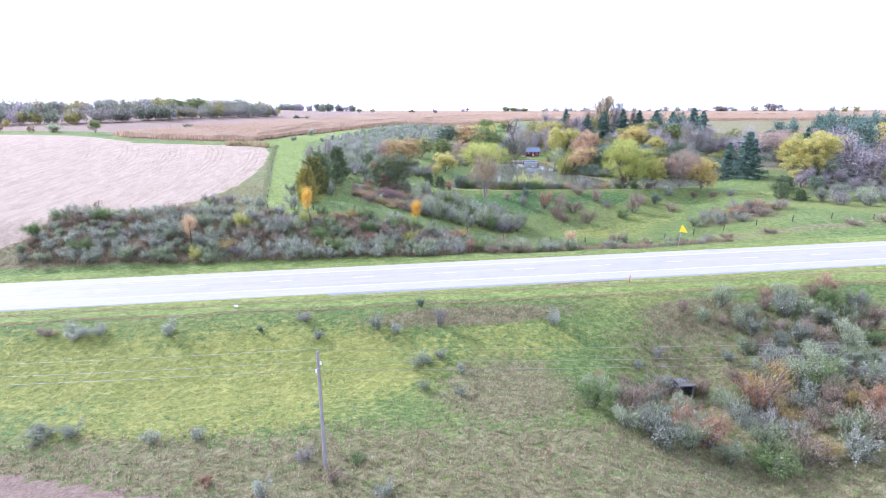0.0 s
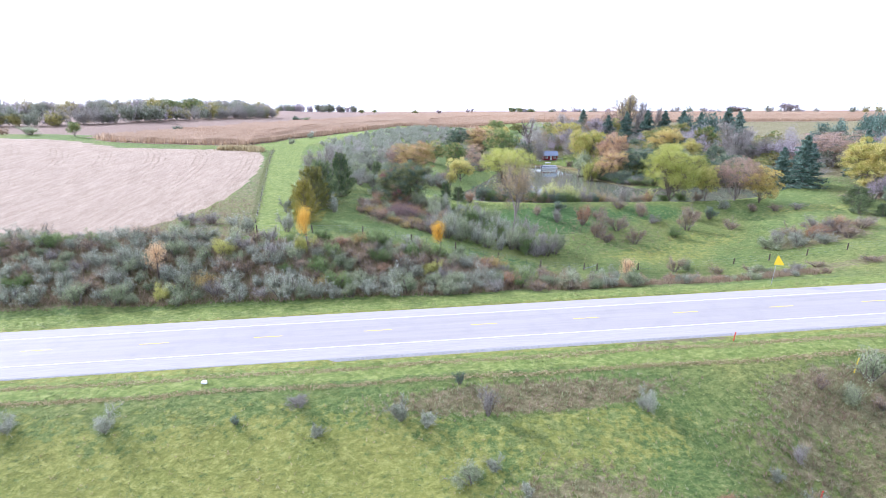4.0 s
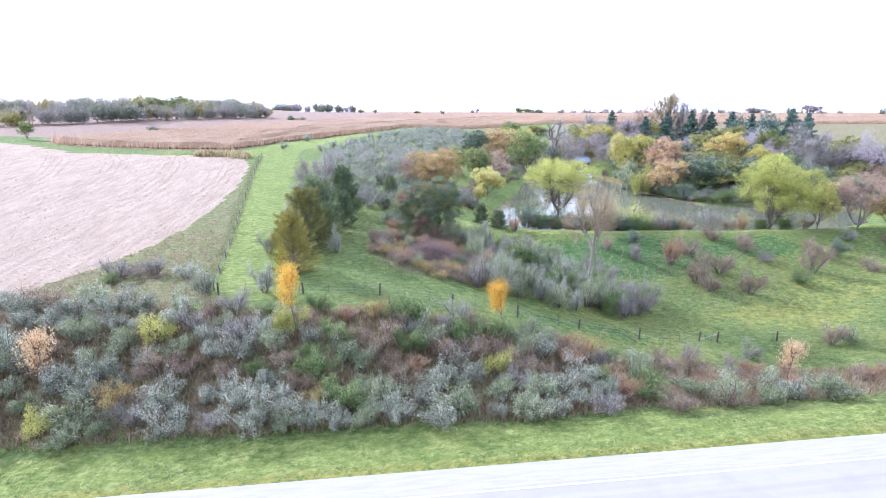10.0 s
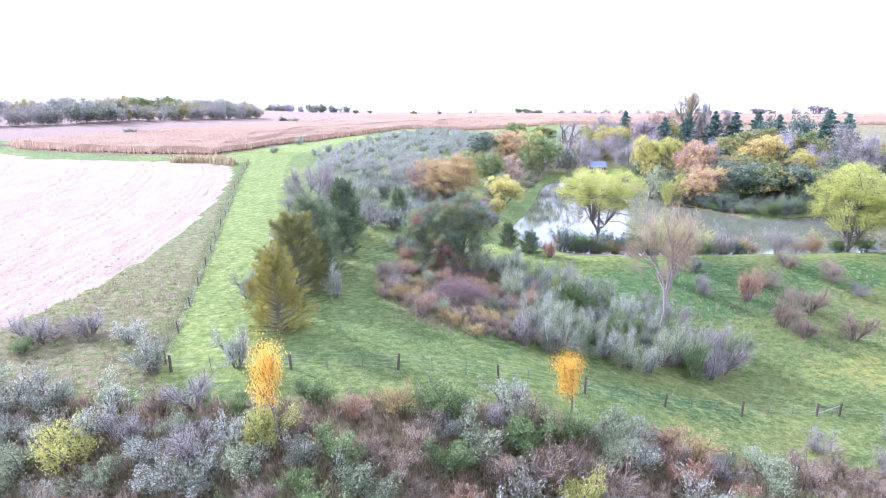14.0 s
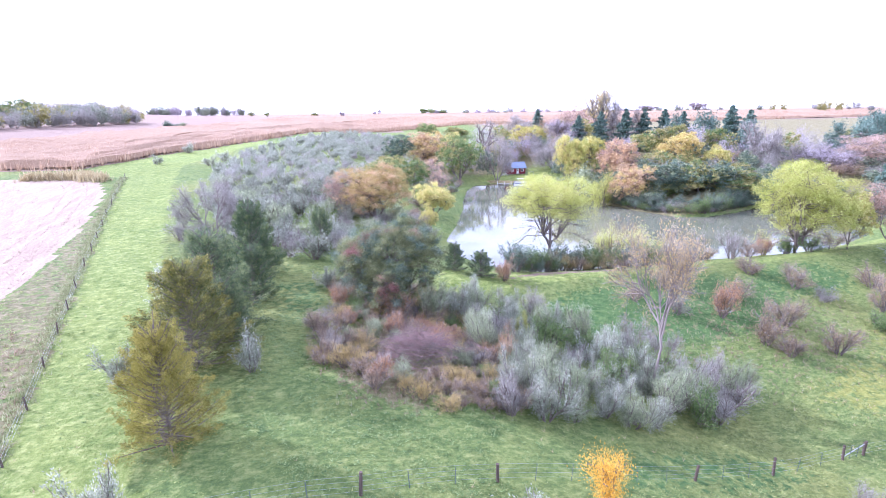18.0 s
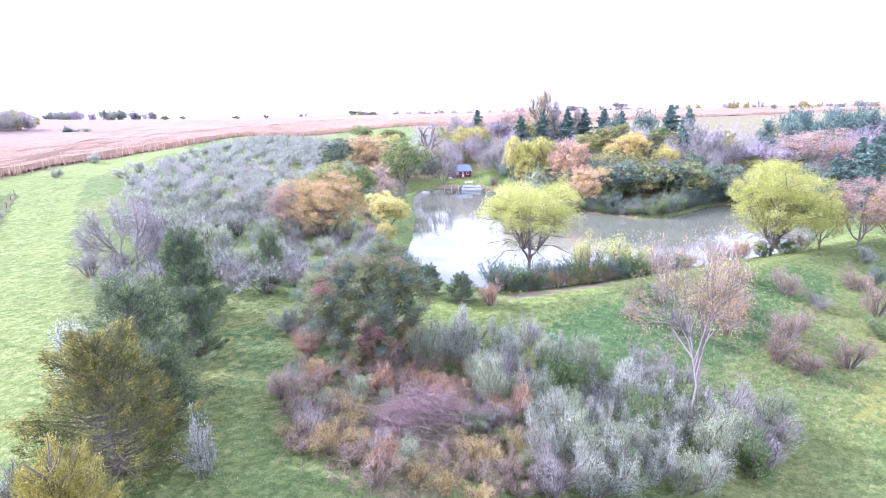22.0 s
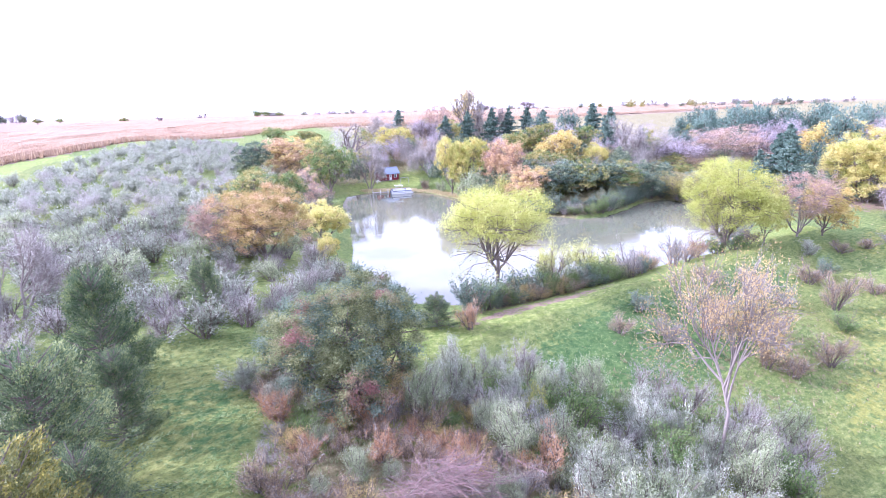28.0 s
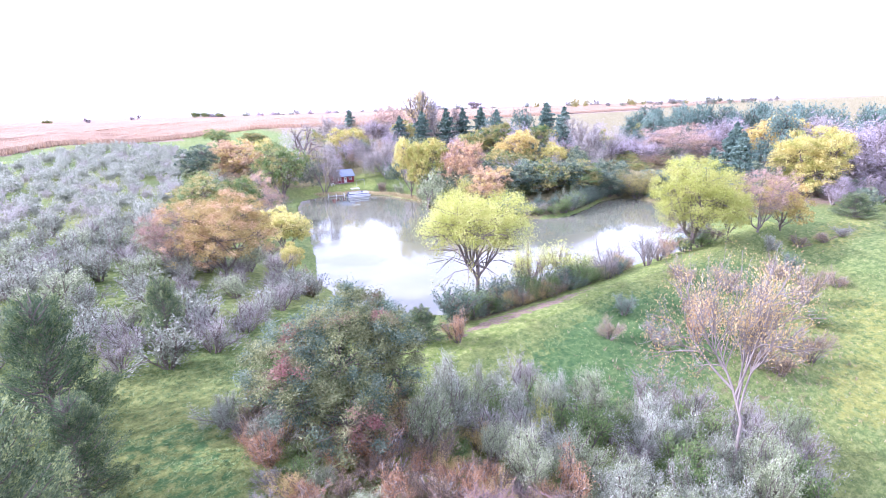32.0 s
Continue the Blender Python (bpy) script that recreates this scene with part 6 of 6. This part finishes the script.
# ---- the red cabin ----
def cabin():
    home = tagged(new("cabin"), "small red wooden cabin with blue-grey roof by the pond", "house")
    home.matrix_basis = pose(65.8, 250.6, z_at(65.8, 250.0) - 0.05, 0, 0, -8) @ Matrix.Scale(0.87, 4)
    w, d, h, ridge = 3.6, 2.6, 2.5, 4.35
    front = bmesh.new()
    for x0, x1, z0, z1 in ((-w, -2.35, 0, h), (-2.35, -1.35, 0, 0.95), (-2.35, -1.35, 1.95, h), (-1.35, -0.1, 0, h), (-0.1, 0.85, 2.05, h), (0.85, 1.75, 0, h), (1.75, 2.75, 0, 0.95), (1.75, 2.75, 1.95, h), (2.75, w, 0, h)):
        block(x0, x1, -d, -d + 0.15, z0, z1, bm=front)
    part("wall", front, RED_WALL, home, "red boarded front wall")
    part("wall", block(-w, w, d - 0.15, d, 0, h), RED_WALL, home)
    for side in (-1, 1):
        gable = bmesh.new()
        x0, x1 = (side * w - side * 0.002, side * (w - 0.15))
        ring = [(-d + 0.152, 0), (d - 0.152, 0), (d - 0.152, h), (0, ridge - 0.1), (-d + 0.152, h)]
        a = [gable.verts.new((x0, y, z)) for y, z in ring]
        b = [gable.verts.new((x1, y, z)) for y, z in ring]
        gable.faces.new(a if side < 0 else a[::-1])
        gable.faces.new(b[::-1] if side < 0 else b)
        for k in range(5):
            gable.faces.new((a[k], b[k], b[(k + 1) % 5], a[(k + 1) % 5]))
        bmesh.ops.recalc_face_normals(gable, faces=gable.faces[:])
        part("wall", gable, RED_WALL, home, "red gable wall")
        slope = bmesh.new()
        y_out, z_out = side * (d + 0.45), h - 0.32
        ring = [(0.0, ridge), (y_out, z_out), (y_out, z_out + 0.14), (0.0, ridge + 0.14)]
        a = [slope.verts.new((-w - 0.4, y, z)) for y, z in ring]
        b = [slope.verts.new((w + 0.4, y, z)) for y, z in ring]
        slope.faces.new(a)
        slope.faces.new(b[::-1])
        for k in range(4):
            slope.faces.new((a[k], b[k], b[(k + 1) % 4], a[(k + 1) % 4]))
        bmesh.ops.recalc_face_normals(slope, faces=slope.faces[:])
        roof = part("roof", slope, ROOF, home, "blue-grey roof slope")
        for k in range(12):
            x = -w - 0.3 + k * (2 * w + 0.6) / 11
            rib = rod((x, 0.02 * side, ridge + 0.15), (x, y_out, z_out + 0.15), 0.025, sides=4)
            part("roof_rib", rib, ROOF, roof)
    part("ridge_cap", block(-w - 0.4, w + 0.4, -0.15, 0.15, ridge + 0.1, ridge + 0.2, 0.03), ROOF, home)
    door = part("door", block(-0.06, 0.81, -d + 0.04, -d + 0.1, 0.02, 2.02), WHITE_TRIM, home, "white front door")
    part("pane", block(0.15, 0.6, -d + 0.02, -d + 0.035, 1.1, 1.75), DARK_GLASS, door)
    part("handle", rod((0.68, -d - 0.01, 1.0), (0.68, -d + 0.05, 1.0), 0.035), STEEL, door)
    for x in (-1.85, 2.25):
        pane = part("window", block(x - 0.46, x + 0.46, -d + 0.06, -d + 0.08, 0.98, 1.92), DARK_GLASS, home, "white-framed window")
        for x0, x1, z0, z1 in ((-0.56, -0.42, 0.88, 2.02), (0.42, 0.56, 0.88, 2.02), (-0.42, 0.42, 0.88, 0.98), (-0.42, 0.42, 1.92, 2.02), (-0.42, 0.42, 1.43, 1.48)):
            part("window_bar", block(x + x0, x + x1, -d - 0.03, -d + 0.055, z0, z1), WHITE_TRIM, pane)
    part("floor", block(-w, w, -d + 0.15, d - 0.15, -0.2, 0.0), GREY_WOOD, home)
    part("door_step", block(-0.4, 1.15, -d - 0.8, -d - 0.002, -0.1, 0.12), GREY_WOOD, home)


cabin()


def picnic_table(x, y, turn):
    t = tagged(new("picnic_table"), "pale wooden picnic table on the cabin lawn", "table")
    t.matrix_basis = pose(x, y, z_at(x, y), 0, 0, turn)
    for k in range(5):
        part("tabletop_plank", block(-0.9, 0.9, -0.36 + k * 0.145, -0.225 + k * 0.145, 0.71, 0.75, 0.01), WHITE_TRIM, t)
    for s in (-1, 1):
        part("bench", block(-0.9, 0.9, s * 0.7 - 0.13, s * 0.7 + 0.13, 0.41, 0.45, 0.01), WHITE_TRIM, t)
        for a in (-0.65, 0.65):
            part("leg", rod((a, s * 0.75, 0), (a, s * 0.2, 0.71), 0.05, sides=4), WHITE_TRIM, t)


picnic_table(60.8, 248.2, 20)


def lawn_frame(x, y, turn):
    f = tagged(new("swing_frame"), "bare grey metal frame on the cabin lawn", "frame")
    f.matrix_basis = pose(x, y, z_at(x, y), 0, 0, turn)
    for s in (-1, 1):
        part("post", rod((s * 1.3, 0, 0), (s * 1.3, 0, 1.9), 0.05), STEEL, f)
    part("top_bar", rod((-1.35, 0, 1.9), (1.35, 0, 1.9), 0.05), STEEL, f)


lawn_frame(68.0, 243.4, -12)


# ---- pontoon boat and dock ----
def pontoon_boat():
    b = tagged(new("pontoon_boat"), "white and silver pontoon boat with sun canopy, moored", "boat")
    b.matrix_basis = pose(60.4, 232.2, POND_Z, 0, 0, -20)
    for s in (-1, 1):
        tube = rod((-3.1, s * 0.85, 0.12), (2.5, s * 0.85, 0.12), 0.32, sides=12)
        rod((2.5, s * 0.85, 0.12), (3.3, s * 0.85, 0.3), 0.32, 0.08, 12, tube)
        part("pontoon", tube, ALUMINIUM, b)
    part("deck", block(-3.1, 2.9, -1.2, 1.2, 0.46, 0.56, 0.02), BOAT_WHITE, b)
    for s in (-1, 1):
        part("side_panel", block(-2.9, 2.6, s * 1.15 - 0.03, s * 1.15 + 0.03, 0.62, 1.2, 0.01), BOAT_WHITE, b, "white railing panel")
        part("rail", rod((-2.9, s * 1.15, 1.28), (2.6, s * 1.15, 1.28), 0.03), ALUMINIUM, b)
        part("trim_stripe", block(-2.9, 2.6, s * 1.185 - 0.004, s * 1.185 + 0.004, 0.8, 0.95), BOAT_BLUE, b, "navy stripe")
        for x in (-1.6, 0.2):
            part("canopy_post", rod((x, s * 1.05, 0.56), (x - 0.2, s * 1.0, 2.3), 0.025), ALUMINIUM, b)
    part("front_panel", block(2.57, 2.63, -1.1, 1.1, 0.62, 1.2, 0.01), BOAT_WHITE, b)
    for x in (-2.5, 1.4):
        seat = part("seat", block(x - 0.35, x + 0.45, -1.0, 1.0, 0.56, 0.95, 0.04), BOAT_WHITE, b, "white cushioned bench")
        part("seat_back", block(x - 0.45, x - 0.3, -1.0, 1.0, 0.95, 1.4, 0.04), BOAT_BLUE, seat)
    part("console", block(-0.5, 0.0, 0.35, 0.95, 0.56, 1.35, 0.05), BOAT_WHITE, b)
    part("canopy", block(-2.0, 0.3, -1.1, 1.1, 2.28, 2.34, 0.02), BOAT_WHITE, b, "white sun canopy")
    part("outboard_motor", block(-3.45, -3.1, -0.2, 0.2, 0.2, 1.05, 0.06), BOAT_BLUE, b)


pontoon_boat()


def dock():
    d = tagged(new("dock"), "short grey wooden dock at the pond's edge", "dock")
    d.matrix_basis = pose(55.6, 236.4, POND_Z + 0.35, 0, 0, -25)
    for k in range(12):
        part("plank", block(-2.4 + k * 0.4, -2.02 + k * 0.4, -0.6, 0.6, 0, 0.05), GREY_WOOD, d)
    for s in (-1, 1):
        part("beam", block(-2.4, 2.4, s * 0.5 - 0.05, s * 0.5 + 0.05, -0.15, -0.003), GREY_WOOD, d)
        for x in (-2.2, 0, 2.2):
            part("piling", rod((x, s * 0.66, -1.8), (x, s * 0.66, 0.7), 0.06), WHITE_TRIM, d)


dock()


# ---- fences ----
def fence(name, places, label, tall, steel_between, wires=4, thick=1.0):
    f = tagged(new(name), label, "fence")
    tops = []
    post = bmesh.new()
    rod((0, 0, -0.4), (0, 0, 1.0), 0.11, 0.095, 9, post)
    post_mesh = bpy.data.meshes.new("post")
    post.to_mesh(post_mesh)
    post.free()
    post_mesh.materials.append(POST_WOOD)
    stake = rod((0, 0, -0.3), (0, 0, 1.0), 0.028, sides=4)
    stake_mesh = bpy.data.meshes.new("steel_post")
    stake.to_mesh(stake_mesh)
    stake.free()
    stake_mesh.materials.append(GREEN_STEEL)
    lean = random.Random(3)
    for k, (x, y) in enumerate(places):
        z = z_at(x, y)
        ob = child("post", post_mesh, f)
        ob.matrix_basis = pose(x, y, z, lean.uniform(-5, 5), lean.uniform(-5, 5), lean.uniform(0, 90)) @ Matrix.Diagonal((thick, thick, tall * lean.uniform(0.85, 1.08), 1))
        tops.append((x, y))
        if k + 1 < len(places):
            a, b = places[k + 1]
            for j in range(1, steel_between + 1):
                u = j / (steel_between + 1)
                px, py = x + (a - x) * u, y + (b - y) * u
                ob = child("steel_post", stake_mesh, f)
                ob.matrix_basis = pose(px, py, z_at(px, py), lean.uniform(-4, 4), lean.uniform(-4, 4), 0) @ Matrix.Diagonal((1, 1, tall * 0.85, 1))
                tops.append((px, py))
    for n in range(wires):
        lift = 0.25 + n * (tall - 0.4) / max(1, wires - 1)
        child("wire", wood_mesh("wire", [([np.array((a, b, z_at(a, b) + lift)) for a, b in tops], [0.006] * len(tops))], STEEL, 3), f)
    return f


FENCE = [(-27.8, 104.4), (-18.9, 103.8), (-10.8, 103.6), (-2.7, 104.2), (4.7, 104.1), (12.1, 104.3), (19.9, 104.8), (28.1, 105.5), (30.6, 105.6)]
pasture_fence = fence("pasture_fence", FENCE, "wire fence on brown wooden posts across the pasture", 1.35, 2)
part("brace", rod((28.1, 105.5, z_at(28.1, 105.5) + 0.3), (30.6, 105.6, z_at(30.6, 105.6) + 1.15), 0.035), STEEL, pasture_fence, "diagonal steel brace")
fence("roadside_fence", [(30.6, 105.6), (38, 104.9), (46.5, 104.2), (55, 103.2), (60.5, 101.6), (66, 99.8), (72, 98.2), (79, 97.0), (87, 96.2), (96, 95.6), (106, 95.2)], "wire fence on wooden posts along the road", 1.25, 0, 3)
fence("field_fence", [(-28.6, 105.6), (-29.5, 111), (-30.5, 117), (-31.6, 123), (-32.6, 129), (-33.7, 135), (-34.8, 141), (-36, 148), (-37.2, 155), (-38.4, 162), (-39.6, 169), (-40.8, 176), (-42, 184), (-43.4, 192), (-44.6, 200), (-45.6, 207), (-46.4, 213)], "old wire fence between grass strip and stubble", 1.05, 0, 3, 0.6)


# ---- utility pole, wires ----
def utility_pole():
    x, y = -10.0, 37.4
    z = z_at(x, y)
    p = tagged(new("utility_pole"), "weathered grey wooden utility pole with white insulators", "pole")
    p.matrix_basis = pose(x, y, z, 0, 0, 0)
    part("shaft", rod((0, 0, -0.5), (0, 0, 10.6), 0.17, 0.115, 12), GREY_WOOD, p)
    for dx, dz in ((0.16, 9.55), (-0.16, 8.85)):
        holder = part("bracket", rod((0, 0, dz - 0.1), (dx * 1.1, -0.05, dz), 0.03), STEEL, p)
        part("insulator", rod((dx * 1.2, -0.05, dz - 0.05), (dx * 1.2, -0.05, dz + 0.2), 0.1, 0.06), PORCELAIN, holder, "white porcelain insulator")
    part("top_pin", rod((0, 0, 10.6), (0, 0, 10.85), 0.025), STEEL, p)
    part("ground_wire", rod((0.17, -0.05, 0), (0.12, -0.04, 9.4), 0.012, sides=4), STEEL, p)
    part("bolt_cap", rod((0, -0.16, 9.2), (0, -0.1, 9.2), 0.05), STEEL, p)
    for name, dx, top in (("power_line", 0.0, 10.83), ("power_line", 0.19, 9.75), ("power_line", -0.19, 9.05)):
        line = tagged(new(name), "thin overhead electric wire sagging between poles", "wire")
        for way in (-1, 1):
            pts = []
            for k in range(25):
                u = k / 24
                far = way * 95 * u
                pts.append(np.array((x + dx + far, y - 0.09 * far * 0.6, z + top - 2.2 * 4 * u * (1 - u) * 0.5 + (1.2 * u if way > 0 else 0.6 * u))))
            child("span", wood_mesh("span", [(pts, [0.011] * 25)], STEEL, 3), line)


utility_pole()


# ---- culvert, signs, litter ----
def culvert():
    c = tagged(new("culvert"), "dark concrete box culvert mouth in the road bank", "culvert")
    c.matrix_basis = pose(28.5, 48.0, -7.75) @ Matrix.Diagonal((0.8, 0.8, 0.8, 1))
    for s in (-1, 1):
        part("side_wall", block(s * 1.0 - 0.15, s * 1.0 + 0.15, 0, 2.4, -0.3, 2.5, 0.03), CONCRETE, c)
    part("lintel", block(-1.2, 1.2, -0.1, 0.5, 2.51, 2.72, 0.04), CONCRETE, c)
    part("top_slab", block(-1.2, 1.2, 0.51, 2.6, 2.3, 2.5), CONCRETE, c)
    part("floor_slab", block(-0.84, 0.84, -1.0, 2.4, -0.3, 0.08), CONCRETE, c)
    part("back_wall", block(-0.84, 0.84, 2.2, 2.38, 0.09, 2.29), CONCRETE, c)
    for s in (-1,):
        wing = bmesh.new()
        ring = [(0, -0.3), (0, 2.3), (-1.6, 1.1), (-1.6, -0.3)]
        a = [wing.verts.new((s * 0.9 + s * max(0, -y) * 0.12, y, z)) for y, z in ring]
        b = [wing.verts.new((s * 1.12 + s * max(0, -y) * 0.12, y, z)) for y, z in ring]
        wing.faces.new(a)
        wing.faces.new(b[::-1])
        for k in range(4):
            wing.faces.new((a[k], a[(k + 1) % 4], b[(k + 1) % 4], b[k]))
        bmesh.ops.recalc_face_normals(wing, faces=wing.faces[:])
        part("wing_wall", wing, CONCRETE, c)


culvert()


def pennant_sign():
    x, y = 45.6, 81.9
    s = tagged(new("road_sign"), "yellow pennant road sign on a leaning steel post", "sign")
    s.matrix_basis = pose(x, y, z_at(x, y), 0, 6, 0)
    part("post", block(-0.03, 0.03, -0.02, 0.02, -0.4, 3.9), STEEL, s)
    plate = bmesh.new()
    ring = [(-0.35, 2.95), (-0.35, 3.1), (-0.12, 4.25), (0.05, 4.25), (1.05, 3.15), (1.05, 2.95)]
    a = [plate.verts.new((u, -0.05, z)) for u, z in ring]
    b = [plate.verts.new((u, -0.03, z)) for u, z in ring]
    plate.faces.new(a)
    plate.faces.new(b[::-1])
    for k in range(6):
        plate.faces.new((a[k], a[(k + 1) % 6], b[(k + 1) % 6], b[k]))
    bmesh.ops.recalc_face_normals(plate, faces=plate.faces[:])
    part("plate", plate, SIGN_YELLOW, s)
    for z in (3.1, 3.8):
        part("bolt", rod((0, -0.07, z), (0, -0.02, z), 0.025), STEEL, s)


pennant_sign()


def marker(name, x, y, material, label, high):
    m = tagged(new(name), label, "marker")
    m.matrix_basis = pose(x, y, z_at(x, y), 3, 4, 0)
    part("stake", block(-0.05, 0.05, -0.03, 0.03, -0.3, high, 0.01), material, m)
    part("cap", block(-0.07, 0.07, -0.045, 0.045, high, high + 0.12, 0.02), material, m)


marker("marker_stake", 29.6, 66.2, RED_STAKE, "short red marker stake in the verge", 0.9)
marker("marker_stake", 38.2, 60.2, SIGN_YELLOW, "tall yellow cable marker in the brush", 1.5)
marker("marker_stake", 27.4, 50.6, RED_STAKE, "rust-red stake above the culvert", 1.2)


def litter(x, y, size):
    bm = bmesh.new()
    bmesh.ops.create_icosphere(bm, subdivisions=2, radius=size)
    r = random.Random(2)
    for v in bm.verts:
        v.co *= r.uniform(0.7, 1.15)
        v.co.z *= 0.6
    me = bpy.data.meshes.new("plastic_bag")
    bm.to_mesh(me)
    bm.free()
    me.materials.append(PORCELAIN)
    ob = tagged(new("plastic_bag", me), "crumpled white plastic bag lying in the grass", "litter")
    ob.matrix_basis = pose(x, y, z_at(x, y) + size * 0.5)


litter(-24.0, 64.6, 0.3)


# ---- heaps of cut branches ----
CUT_WOOD = plain("cut_red_brown_branches", (0.17, 0.10, 0.09), (0.37, 0.26, 0.235), 6.0, 0.9, 0.4)


def brush_pile(x, y, long, wide, high, count, seed, label):
    r = random.Random(seed)
    pile = tagged(new("brush_pile"), label, "brush pile")
    pile.matrix_basis = pose(x, y, z_at(x, y))
    sticks = []
    rng = np.random.default_rng(seed)
    spec = {"wander": 0.16, "lift": 0.02, "kids": 4, "from": 0.2, "angle": 34, "shrink": 0.6}
    for k in range(5):
        limbs = []
        sprout(rng, np.array((-1.4, 0, 0.0)), np.array((1.0, 0, 0.05)), 2.0, 0.02, 1, spec, limbs, [])
        sticks.append(wood_mesh("branch", limbs, (CUT_WOOD, PALE_BARK, CUT_WOOD, BARK, CUT_WOOD)[k], 4))
    for _ in range(count):
        u, v = r.gauss(0, 0.32), r.gauss(0, 0.3)
        top = high * max(0.1, 1 - (u * u + v * v) * 2.0)
        ob = child("branch", r.choice(sticks), pile)
        ob.matrix_basis = pose(u * long, v * wide, r.uniform(0.1, 1.0) * top, r.uniform(-14, 14), r.uniform(-16, 22), r.choice((0, 180)) + r.gauss(-35, 38)) @ Matrix.Diagonal((*[r.uniform(0.7, 1.25)] * 3, 1))


brush_pile(-4.0, 118.6, 5.8, 3.0, 2.3, 290, 4, "heap of cut bare branches among brown weeds")
brush_pile(-38.6, 111.4, 4.0, 1.6, 1.2, 50, 5, "low heap of cut branches beside the stubble")
brush_pile(77.0, 107.8, 5.0, 2.0, 1.6, 60, 6, "heap of dead branches in the pasture thicket")
